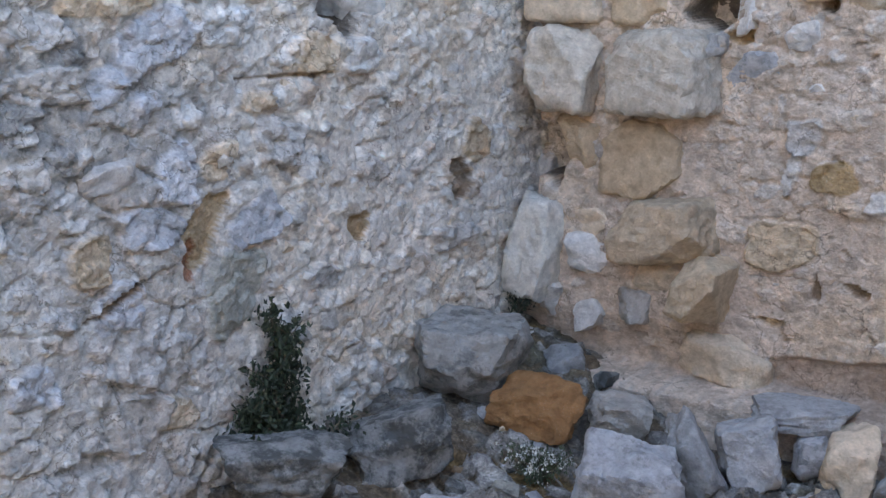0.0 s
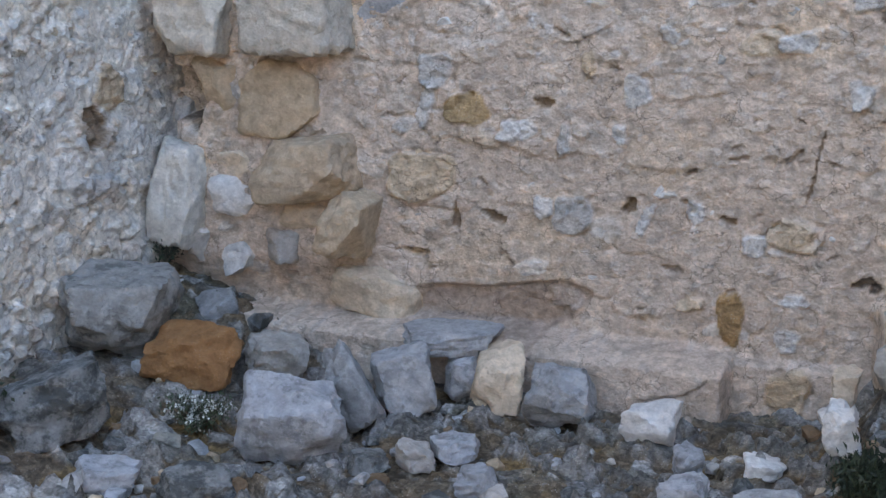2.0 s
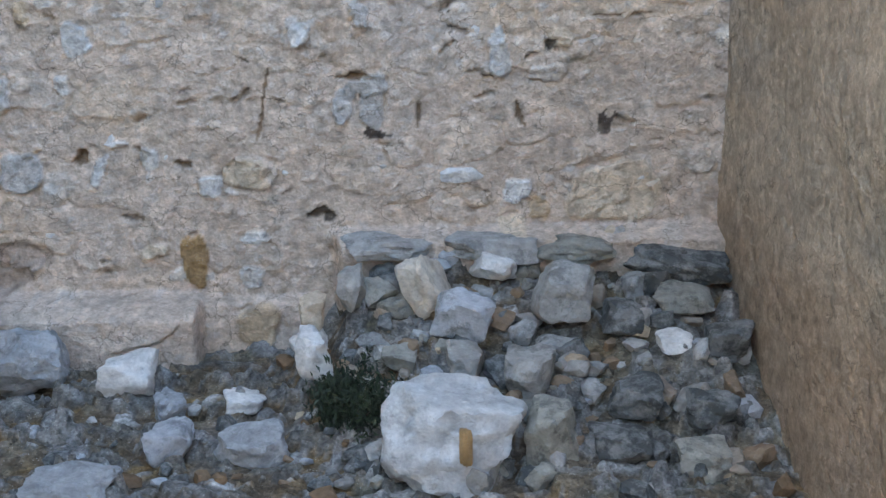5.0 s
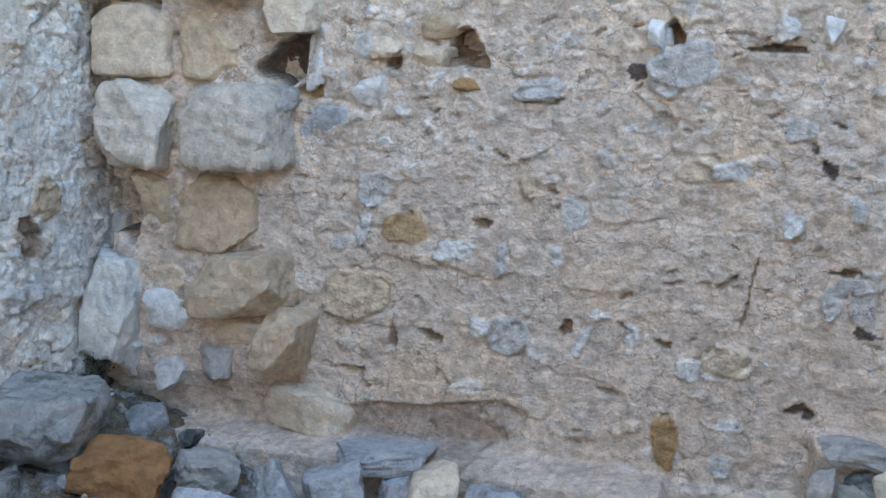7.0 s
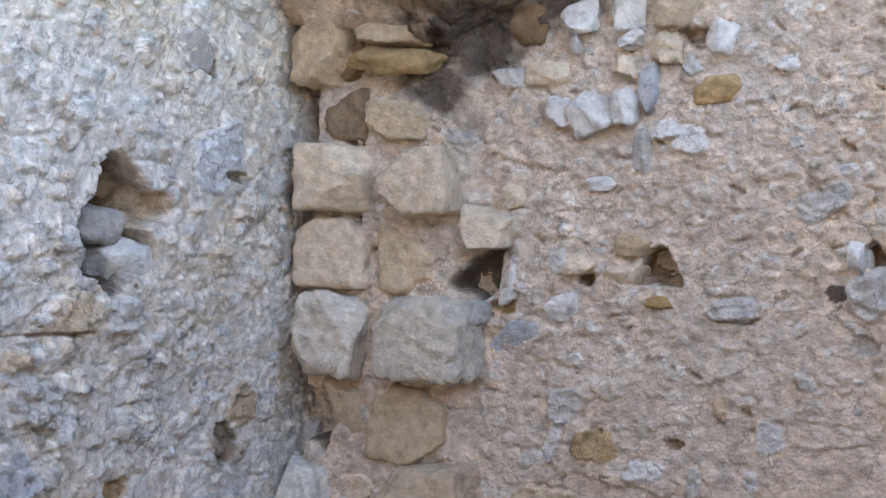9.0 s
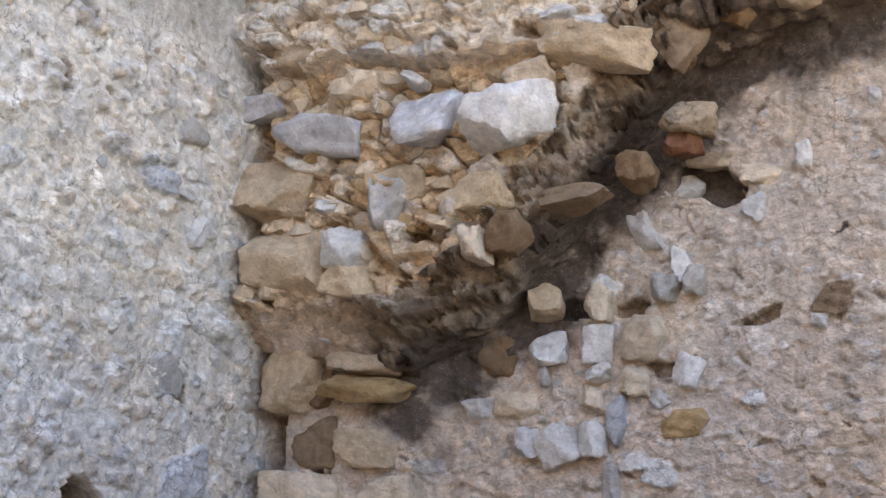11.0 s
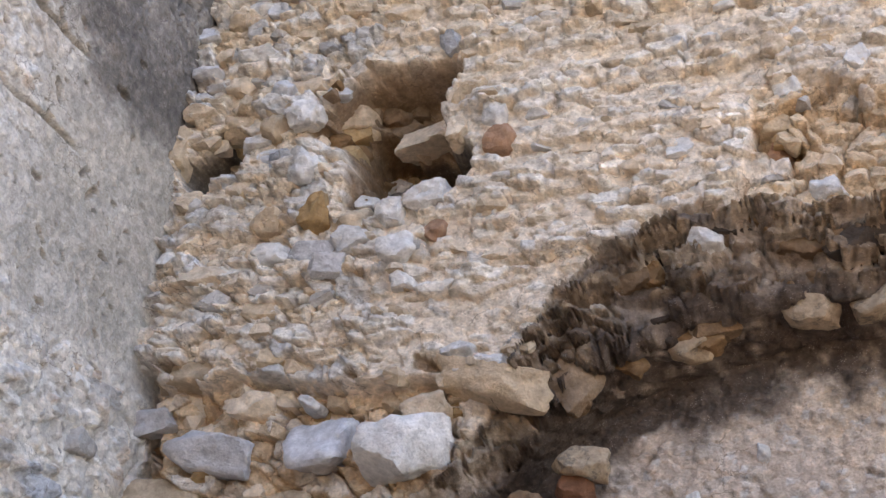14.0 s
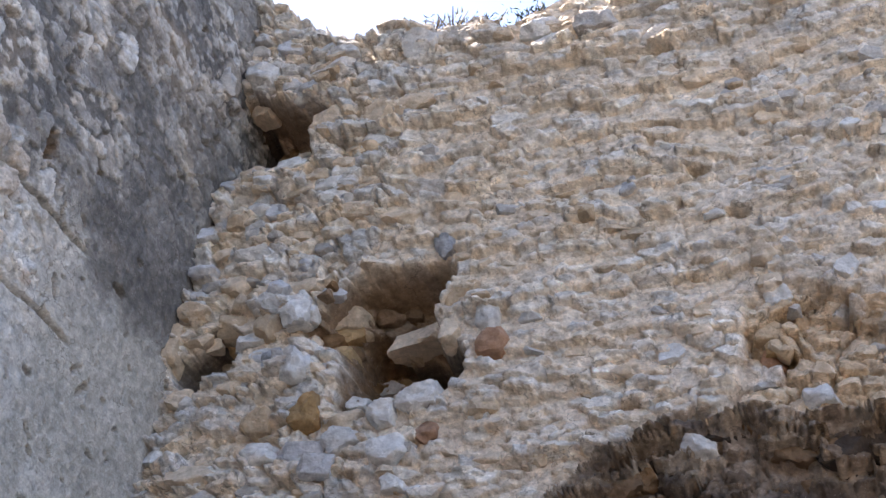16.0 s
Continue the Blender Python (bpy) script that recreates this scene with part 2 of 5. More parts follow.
MAT["wall"] = earthy("lime_mortar", attribute=True, contrast=0.34, bump=0.009, gravel=0.09, grit=38.0, pale=0.5, cracks=0.5)
MAT["soil"] = earthy("stony_soil", attribute=True, contrast=0.5, bump=0.012, pale=0.5, gravel=0.25, grit=45.0)


# ---- mesh kit ----
def part(name, me, material, parent=None, label="", m=None):
    ob = new(name, me)
    if not me.materials:
        me.materials.append(MAT[material])
    elif me.materials[0] != MAT[material]:
        ob.material_slots[0].link = "OBJECT"
        ob.material_slots[0].material = MAT[material]
    if m is not None:
        ob.matrix_world = m
    if parent:
        ob.parent = parent
    if label:
        ob["label"] = label
    return ob


def mesh_of(name, bm, smooth=True):
    me = bpy.data.meshes.new(name)
    bm.to_mesh(me)
    bm.free()
    for p in me.polygons:
        p.use_smooth = smooth
    return me


def rock_mesh(name, seed, detail=4, boxy=0.55, facets=11, rough=0.05, lump=0.12, tilt=0.35, sharp=42):
    """A broken stone within a unit box: random planes cut a ball, worn at the edges."""
    rng = random.Random(seed)
    bm = bmesh.new()
    bmesh.ops.create_icosphere(bm, subdivisions=detail, radius=1)
    cuts = []
    for i in range(6):
        n = Vector((0, 0, 0))
        n[i // 2] = 1 - 2 * (i % 2)
        cuts.append(((n + Vector([rng.uniform(-tilt, tilt) for _ in range(3)])).normalized(), rng.uniform(boxy, boxy + 0.25)))
    for i in range(facets):
        n = Vector([rng.gauss(0, 1) for _ in range(3)]).normalized()
        cuts.append((n, rng.uniform(boxy + 0.08, boxy + 0.42)))
    off = Vector([rng.uniform(-50, 50) for _ in range(3)])
    for v in bm.verts:
        d = v.co.normalized()
        r = 1.25
        for n, k in cuts:
            c = d.dot(n)
            if c > 0.05:
                r = min(r, k / c)
        r *= 1 + lump * noise.noise(d * 1.7 + off) + rough * (noise.noise(d * 4 + off) + 0.8 * abs(noise.noise(d * 8 + off)) + 0.2 * noise.noise(d * 16 + off))
        v.co = d * r
    lo = [min(v.co[a] for v in bm.verts) for a in range(3)]
    hi = [max(v.co[a] for v in bm.verts) for a in range(3)]
    for v in bm.verts:
        v.co = Vector([(v.co[a] - lo[a]) / (hi[a] - lo[a]) - 0.5 for a in range(3)])
    me = mesh_of(name, bm)
    me.set_sharp_from_angle(angle=radians(sharp))
    return me


def chip_mesh(name, seed):
    """A small angular stone of few faces within a unit box."""
    rng = random.Random(seed)
    bm = bmesh.new()
    for i in range(17):
        d = Vector([rng.gauss(0, 1) for _ in range(3)]).normalized()
        d = Vector([math.copysign(abs(x) ** 0.7, x) for x in d])
        bm.verts.new(d * rng.uniform(0.44, 0.55))
    res = bmesh.ops.convex_hull(bm, input=bm.verts[:])
    bmesh.ops.delete(bm, geom=[g for g in res["geom_interior"] if isinstance(g, bmesh.types.BMVert)], context="VERTS")
    return mesh_of(name, bm, False)


CHIPS = [chip_mesh("chip", 100 + i) for i in range(14)]
ROCKS = [rock_mesh("rock", 300 + i, 4, rng_box, 12, 0.045, 0.16) for i, rng_box in enumerate((0.5, 0.55, 0.6, 0.65, 0.7, 0.55, 0.6, 0.5, 0.62, 0.58, 0.66, 0.52, 0.57, 0.63, 0.6, 0.54))]


def block_mesh(name, seed, wear=0.06, n=5):
    """A squared building block within a unit box, its arrises rounded by weather and two corners knocked off."""
    rng = random.Random(seed)
    bm = bmesh.new()
    bmesh.ops.create_icosphere(bm, subdivisions=n, radius=1)
    k = 19 - 110 * wear + rng.uniform(-1.5, 1.5)
    cuts = [(Vector((rng.choice((-1, 1)) * rng.uniform(0.4, 1), rng.uniform(-1, 0), rng.choice((-1, 1)) * rng.uniform(0.4, 1))).normalized(), rng.uniform(0.98, 1.22)) for _ in range(3)]
    lean = (rng.uniform(-0.05, 0.05), rng.uniform(-0.04, 0.04))
    off = Vector([rng.uniform(-50, 50) for _ in range(3)])
    for p in bm.verts:
        d = p.co.normalized()
        r = sum(abs(c) ** k for c in d) ** (-1 / k)
        for m, reach_out in cuts:
            c = d.dot(m)
            if c > 0.05:
                r = min(r, reach_out / c)
        r *= 1 + 1.3 * wear * noise.noise(d * 1.6 + off) + 0.9 * wear * noise.noise(d * 4.5 + off) + 0.9 * wear * abs(noise.noise(d * 9 + off)) + 0.2 * wear * noise.noise(d * 20 + off)
        q = d * r
        p.co = (q.x + lean[0] * q.z, q.y, q.z + lean[1] * q.x)
    lo = [min(p.co[a] for p in bm.verts) for a in range(3)]
    hi = [max(p.co[a] for p in bm.verts) for a in range(3)]
    for p in bm.verts:
        p.co = Vector([(p.co[a] - lo[a]) / (hi[a] - lo[a]) - 0.5 for a in range(3)])
    me = mesh_of(name, bm)
    me.set_sharp_from_angle(angle=radians(38))
    return me


# ---- the back wall: a thin lower wall under a broken wall arch, a torn springer, and the thicker upper wall over it ----
XL, XR, YU = -2.70, 1.10, 0.40          # left corner, right corner, how far the upper wall stands out
STEP = 0.0070


def pieces(x, table):
    return np.interp(x, [p[0] for p in table], [p[1] for p in table])


ARCH_BACK = [(-2.7, 2.33), (-2.1, 2.28), (-1.74, 2.52), (-1.59, 2.68), (-1.40, 2.97), (-1.11, 3.31), (-0.82, 3.44), (-0.32, 3.55), (1.1, 3.62)]
ARCH_FRONT = [(-2.7, 2.50), (-2.1, 2.50), (-1.74, 2.80), (-1.59, 2.98), (-1.4, 3.22), (-1.26, 3.42), (-1.18, 3.60), (-1.01, 3.73), (-0.9, 3.76), (-0.75, 3.84), (-0.5, 3.88), (-0.27, 3.84), (1.1, 3.95)]
TORN = [(-0.8, 3.80), (-0.62, 3.84), (-0.52, 4.20), (-0.2, 4.22), (0.0, 4.36), (1.2, 4.5)]

back = Relief(np.arange(XL - 0.12, XR + 0.12, STEP), np.arange(-0.15, 6.45, STEP), PINK)
u, v = back.u, back.v
wob = 0.07 * fbm(u, v, 3.0, 11, 4)
zb, zf = pieces(u, ARCH_BACK) + wob, pieces(u, ARCH_FRONT) + wob + 0.12 * fbm(u, v * 0, 6.0, 12, 3)
zf = np.maximum(zf, zb + 0.1)
up = np.clip((v - zb) / (zf - zb), 0, 1)
ledge = 3.31 + 0.05 * fbm(u, v * 0, 5, 13, 3)
reach = 0.30 + 0.11 * np.maximum(ramp(v, ledge, ledge + 0.02), ramp(u, -1.30, -1.15))
vault = ramp(u, -1.45, -1.15)
# the vault springs from a hollow: a flat underside over the wall, then torn rubble that leans out to the lip
FOLD = 0.48
lower, upper = np.clip(up / FOLD, 0, 1), np.clip((up - FOLD) / (1 - FOLD), 0, 1)
deep = 0.45 + 0.22 * vault
soffit = reach * (deep * lower + (1 - deep) * ((1 - 0.6 * vault) * upper + 0.6 * vault * ramp(up, 0.74, 1.0)))
rise = np.where((up > 0) & (up < 1), zb + (zf - zb) * (0.14 * lower + 0.86 * upper), v)
flat_under = ramp(up, 0.0, 0.06) * ramp(up, FOLD + 0.04, FOLD - 0.06)
back.rise, back.flat_under, back.soffit = rise, flat_under, soffit
back.along = np.where((up > 0) & (up < 1), rise + soffit, v)
pier = ramp(u, -1.97, -2.06) * 0.06 * ramp(v, 0.25, 0.40)
foot = 0.12 * ramp(v + 0.02 * fbm(u, v, 8, 16, 3), 0.43, 0.40) * ramp(u, -0.17, -0.13) + 0.14 * ramp(v + 0.02 * fbm(u, v, 9, 14, 3), 0.215, 0.185) * ramp(u, -0.585, -0.61) + 0.05 * ramp(v, 0.20, 0.17) * ramp(u, -0.24, -0.28)
back.h = np.maximum(soffit, pier) + foot
above = ramp(v, zf - 0.02, zf + 0.02)
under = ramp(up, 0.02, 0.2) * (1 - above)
core = ramp(u, -1.15, -1.4) * ramp(v, zf - 0.1, zf + 0.1) * ramp(v, ledge + 0.02, ledge - 0.02)
edge_line = pieces(u, TORN) + 0.35 * fbm(u, v, 3.5, 17, 4)
torn = above * ramp(u + 0.3 * fbm(u, v, 4, 18, 4), -0.80, -0.55) * ramp(v, edge_line + 0.06, edge_line - 0.05)
corner = above * (1 - core) * ramp(u + 0.12 * fbm(u, v, 3, 15, 4), -1.72, -1.95)
high = above * (1 - core) * (1 - torn)
low = (1 - above) * (1 - under)
back.h += 0.04 * fbm(u, v, 1.3, 21, 4) + 0.016 * fbm(u, v, 7, 22, 4) + (0.006 + 0.010 * above) * fbm(u, v, 28, 23, 3) + (0.002 + 0.005 * above) * fbm(u, v, 60, 20, 2)
back.h += (core + 0.6 * under) * 0.10 * fbm(u, v, 5, 27, 4) - 0.06 * torn
# lifts of mortar, each lapping out over the one below
for k, (tall, out) in enumerate([(0.23, 0.034), (0.11, 0.012)]):
    lift = (v - 0.07 * (u + 1.5) - 0.03 * (u + 1.5) ** 2 + 0.22 * fbm(u * 0.6, v * 0.6, 3.0, 24 + k, 5)) / tall
    back.h += high * out * (1 - (lift - np.floor(lift))) * ramp(fbm(u, v, 2.2, 29 + k, 3), -0.12, 0.10)
back.tint((0.73, 0.61, 0.475), high * 0.9)
back.tint((0.66, 0.50, 0.34), torn * 0.8)
back.tint((0.50, 0.43, 0.37), ramp(fbm(u, v, 1.6, 31, 4), 0.02, 0.2) * 0.6 * (1 - high))
back.tint((0.62, 0.46, 0.31), ramp(fbm(u, v, 2.4, 33, 4), 0.05, 0.22) * (0.5 - 0.3 * high))
back.tint((0.44, 0.40, 0.35), ramp(v + 0.5 * fbm(u, v, 1.5, 34, 3) + 0.12 * u, 5.1, 5.6) * ramp(fbm(u, v, 3, 35, 4), -0.15, 0.05) * 0.75)
back.tint((0.68, 0.50, 0.325), core * 0.9)
back.h -= 0.16 * ramp(u, XL + 0.095, XL + 0.06) * ramp(v, 0.45, 0.5) * ramp(v, 3.42, 3.36) * ramp(fbm(u * 0, v, 4, 28, 4), -0.2, -0.05)



def scatter(rel, count, box, size, height, colours, flat=1.0, seed=1, cover=0.8, gate=None, tilt=0.5):
    """Many small stones bedded in the mortar."""
    rng = np.random.default_rng(seed)
    for i in range(count):
        a, b = rng.uniform(box[0], box[1]), rng.uniform(box[2], box[3])
        if gate is not None and not gate(a, b, rng):
            continue
        s = size[0] + (size[1] - size[0]) * rng.random() ** 2.2
        c = np.array(colours[rng.integers(len(colours))]) * rng.uniform(0.78, 1.16)
        rel.stamp(a, b, s * rng.uniform(0.8, 1.2), s * flat * rng.uniform(0.7, 1.2), rng.uniform(-tilt, tilt), rng.uniform(*height) * min(1, s / size[1] + 0.4), c, rng.uniform(2, 4.5), rng.uniform(0.10, 0.28), cover)


def at_height(rel, a, b):
    i, j = min(np.searchsorted(rel.us, a), len(rel.us) - 1), min(np.searchsorted(rel.vs, b), len(rel.vs) - 1)
    return float(rel.h[max(j - 2, 0):j + 3, max(i - 2, 0):i + 3].mean())


def is_low(a, b, rng):
    return b < np.interp(a, [p[0] for p in ARCH_BACK], [p[1] for p in ARCH_BACK]) - 0.05


def is_high(a, b, rng):
    return b > max(np.interp(a, [p[0] for p in ARCH_FRONT], [p[1] for p in ARCH_FRONT]), 3.3 if a < -1.2 else 0)


def is_core(a, b, rng):
    return a < -1.1 and np.interp(a, [p[0] for p in ARCH_FRONT], [p[1] for p in ARCH_FRONT]) - 0.1 < b < 3.4


GREYS = [(0.56, 0.545, 0.52), (0.47, 0.455, 0.43), (0.62, 0.59, 0.55)]
CALM = [(0.57, 0.46, 0.365), (0.54, 0.43, 0.34), (0.60, 0.50, 0.41), (0.54, 0.46, 0.38), (0.59, 0.47, 0.36)]
LOWS = CALM + [(0.62, 0.54, 0.46), (0.50, 0.41, 0.33)]
HIGHS = [(0.74, 0.63, 0.50), (0.68, 0.56, 0.42), (0.74, 0.68, 0.59), (0.66, 0.55, 0.43), (0.72, 0.66, 0.58), (0.60, 0.54, 0.47)]
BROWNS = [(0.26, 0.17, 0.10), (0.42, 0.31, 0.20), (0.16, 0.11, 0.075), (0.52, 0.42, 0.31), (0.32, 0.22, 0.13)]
CORES = [(0.66, 0.49, 0.32), (0.58, 0.41, 0.25), (0.68, 0.56, 0.42), (0.46, 0.31, 0.18), (0.62, 0.56, 0.49)]
gravelly = low * (0.35 + 0.65 * ramp(v, 0.7, 1.5))
back.rubble(low, 0.17, 0.6, 0.008, 201, LOWS, 0.3, 0.5, 0.003, 0.8, 0.10, (-2.8, 1.3, 0, 3.7))
back.rubble(gravelly, 0.062, 0.7, 0.009, 211, LOWS, 0.6, 0.30, 0.003, 1.0, 0.16, (-2.8, 1.3, 0, 3.7))
back.rubble(gravelly, 0.028, 0.8, 0.006, 221, LOWS + GREYS[2:] * 2, 0.7, 0.35, 0.0, 1.0, 0.2, (-2.8, 1.3, 0, 3.7))
back.rubble(high, 0.15, 0.40, 0.034, 231, HIGHS, 0.75, 0.34, 0.014, 1.0, 0.10, (-2.9, 1.3, 2.9, 6.5))
back.rubble(high, 0.070, 0.50, 0.020, 241, HIGHS + GREYS[:1], 0.75, 0.32, 0.006, 1.0, 0.14, (-2.9, 1.3, 2.9, 6.5))
back.rubble(corner, 0.12, 0.6, 0.045, 251, HIGHS + GREYS + GREYS[2:], 0.85, 0.75, 0.02, 1.1, 0.12, (-2.9, -1.4, 3.2, 6.5))
broken = np.clip(core + torn, 0, 1)
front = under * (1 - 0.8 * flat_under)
back.h += (broken + front) * (0.13 * np.abs(fbm(u, back.along, 7, 260, 4)) + 0.012 * fbm(u, back.along, 18, 264, 2))
back.rubble(broken, 0.19, 0.55, 0.060, 261, CORES, 0.8, 0.6, 0.05, 0.9, 0.10, (-2.9, 1.3, 2.1, 4.6))
back.rubble(broken, 0.080, 0.7, 0.030, 271, CORES, 0.7, 0.5, 0.02, 1.1, 0.12, (-2.9, 1.3, 2.1, 4.6))
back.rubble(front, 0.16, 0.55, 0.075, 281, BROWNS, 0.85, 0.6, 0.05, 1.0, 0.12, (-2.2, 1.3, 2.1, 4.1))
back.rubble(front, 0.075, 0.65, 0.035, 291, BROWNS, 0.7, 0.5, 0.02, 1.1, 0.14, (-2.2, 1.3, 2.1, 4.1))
scatter(back, 500, (XL, XR, 0.2, 3.5), (0.016, 0.055), (0.004, 0.012), CALM + [(0.62, 0.57, 0.51)], 0.7, 3, 0.75, is_low)
# small pits; their dark tones add crevice shade by colour
scatter(back, 420, (XL, XR, 0.2, 3.5), (0.010, 0.035), (-0.022, -0.008), [(0.26, 0.19, 0.14), (0.18, 0.13, 0.1)], 0.25, 4, 0.5, is_low, 0.8)
scatter(back, 700, (XL, 0.6, 3.3, 6.1), (0.015, 0.06), (-0.026, -0.010), [(0.30, 0.21, 0.13), (0.36, 0.26, 0.17)], 0.25, 6, 0.4, is_high, 0.2)
scatter(back, 34, (XL, -1.1, 2.45, 3.4), (0.02, 0.07), (-0.12, -0.04), [(0.22, 0.14, 0.08), (0.34, 0.22, 0.12)], 0.5, 16, 0.8, is_core)
# sooty stain run down the wall; the same tint paints shade under the vault
stain_shade = ramp(v, zb - 0.36 + 0.10 * vault + 0.6 * fbm(u, v, 4, 36, 4), zb - 0.12 + 0.03 * vault) * (1 - above) * ramp(u, -2.35, -2.2)
back.tint((0.075, 0.055, 0.045), np.clip(stain_shade * (1 - 0.6 * ramp(up, FOLD - 0.05, FOLD + 0.2)) * (1.1 + 1.9 * fbm(u, v, 14, 39, 4)), 0, 0.93))

# the rows above 6.5 are unseen, added so that the wall blocks the sun
left = Relief(np.concatenate([np.arange(-0.45, 2.75, STEP), np.arange(2.8, 7.0, 0.06)]), np.concatenate([np.arange(-0.15, 6.5, STEP), np.arange(6.55, 9.6, 0.06)]), (0.73, 0.65, 0.56))
u, v = left.u, left.v
smooth = ramp(v, 3.2, 3.5) * ramp(u, 1.5, 1.1) * ramp(v, 4.7, 4.4) + 0.3 * ramp(v, 4.3, 4.7) * ramp(v, 6, 5.4) * ramp(u, 1.3, 0.9)
smooth = np.clip(smooth + 0.8 * fbm(u, v, 3, 50, 4), 0, 1) * ramp(v, 3.0, 3.3)
left.h = 0.04 * fbm(u, v, 1.1, 51, 4) + (1 - 0.6 * smooth) * (0.016 * fbm(u, v, 6, 52, 4) + 0.008 * fbm(u, v, 26, 53, 3) + 0.005 * fbm(u, v, 60, 49, 2))
left.tint((0.64, 0.60, 0.55), ramp(fbm(u, v, 1.4, 54, 4), 0.0, 0.15) * 0.7)
left.tint((0.60, 0.48, 0.35), ramp(fbm(u, v, 2.1, 55, 4), 0.04, 0.2) * 0.6 * ramp(v, 3.4, 3))
left.tint((0.34, 0.32, 0.265), smooth * 0.8)
left.tint((0.50, 0.46, 0.40), ramp(v + 0.4 * fbm(u, v, 3, 63, 3), 2.5, 3.3) * 0.45)
left.tint((0.60, 0.56, 0.50), ramp(fbm(u, v, 5.5, 58, 4), 0.05, 0.15) * 0.5)
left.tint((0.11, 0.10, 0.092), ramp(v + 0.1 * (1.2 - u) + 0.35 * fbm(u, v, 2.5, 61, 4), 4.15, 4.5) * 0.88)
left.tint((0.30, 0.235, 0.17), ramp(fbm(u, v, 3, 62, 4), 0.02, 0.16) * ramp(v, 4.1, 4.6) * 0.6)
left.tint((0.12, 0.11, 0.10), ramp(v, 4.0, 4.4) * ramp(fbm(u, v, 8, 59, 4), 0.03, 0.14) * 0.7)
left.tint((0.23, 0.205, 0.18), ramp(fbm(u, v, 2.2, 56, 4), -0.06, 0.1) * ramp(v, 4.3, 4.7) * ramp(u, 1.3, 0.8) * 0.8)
grime = ramp(u, 1.5, 2.0) * ramp(v, 0.9, 1.1) * ramp(v, 1.65, 1.4)


def is_bare(a, b, rng):
    return smooth[min(np.searchsorted(left.vs, b), len(left.vs) - 1), min(np.searchsorted(left.us, a), len(left.us) - 1)] < 0.45


bare = 1 - np.clip(smooth * 1.2, 0, 0.9)
LEFTS = [(0.75, 0.67, 0.57), (0.71, 0.63, 0.54), (0.77, 0.72, 0.65), (0.64, 0.56, 0.46), (0.66, 0.64, 0.60), (0.58, 0.54, 0.49)]
left.rubble(bare, 0.17, 0.7, 0.009, 301, LEFTS, 0.45, 0.5, 0.008, 0.9, 0.10, (-0.2, 2.75, 0, 6.4))
left.rubble(bare, 0.075, 0.75, 0.010, 311, LEFTS, 0.65, 0.30, 0.005, 1.1, 0.15, (-0.2, 2.75, 0, 6.4))
left.rubble(bare, 0.034, 0.8, 0.006, 321, LEFTS, 0.6, 0.35, 0.0, 1.1, 0.2, (-0.2, 2.75, 0, 6.4))
scatter(left, 700, (-0.1, 2.7, 0.1, 4.4), (0.02, 0.06), (0.006, 0.018), CALM + GREYS, 0.75, 10, 0.75, is_bare)
# pits again, with the shade inside them put into the tone
scatter(left, 1300, (-0.1, 2.7, 0.1, 6.4), (0.006, 0.018), (-0.016, -0.005), [(0.24, 0.19, 0.15)], 0.4, 12, 0.5, None, 1.5)
scatter(left, 240, (-0.1, 2.2, 3.0, 6.2), (0.012, 0.04), (-0.035, -0.012), [(0.25, 0.2, 0.16)], 0.4, 13, 0.6, None, 1.0)
left.tint((0.11, 0.11, 0.105), grime * ramp(fbm(u, v, 9, 57, 5), -0.16, 0.06) * 0.88)
left.tint((0.36, 0.355, 0.345), ramp(u, 1.2, 1.9) * ramp(v, 1.7, 1.2) * 0.5)
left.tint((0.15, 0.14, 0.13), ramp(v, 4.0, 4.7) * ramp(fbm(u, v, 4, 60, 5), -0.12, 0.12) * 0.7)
# courses left by the builders' lifts
for k, (zc, u0, u1) in enumerate([(4.287, 1.05, 2.2), (3.95, 1.0, 2.2)]):
    line = zc + 0.03 * fbm(u, v * 0, 5, 90 + k, 3)
    m = ramp(np.abs(v - line), 0.014, 0.003) * ramp(u, u0, u0 + 0.1) * ramp(u, u1, u1 - 0.2)
    left.h -= 0.025 * m
    left.tint((0.22, 0.19, 0.16), m * 0.6)

# known stones and hollows: bed(relief, along, height, width, tall, turn, colour) and hollow(..., depth)


def bed(rel, a, b, w, h, rot, tone):
    rel.stamp(a, b, w / 1.75, h / 1.75, radians(rot), -0.008, None, 3.0, 0.12)
    tint = np.array(STONE[tone]) * (1.12 if tone in ("grey", "blue") else 1.02)
    rel.stamp(a, b, w / 1.9, h / 1.9, radians(rot), 0.020, tint, 3.2, 0.10, 0.95, 0.45)


# the darkest tone puts the shade inside a hole into its colour
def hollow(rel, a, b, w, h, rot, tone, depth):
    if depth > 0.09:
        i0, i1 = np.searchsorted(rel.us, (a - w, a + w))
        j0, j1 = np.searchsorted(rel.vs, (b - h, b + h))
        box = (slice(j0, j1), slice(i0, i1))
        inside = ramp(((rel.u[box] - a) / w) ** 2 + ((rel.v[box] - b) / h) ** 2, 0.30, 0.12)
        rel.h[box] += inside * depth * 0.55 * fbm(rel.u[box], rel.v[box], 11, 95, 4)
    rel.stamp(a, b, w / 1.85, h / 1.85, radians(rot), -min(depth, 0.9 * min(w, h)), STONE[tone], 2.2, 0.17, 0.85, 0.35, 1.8)


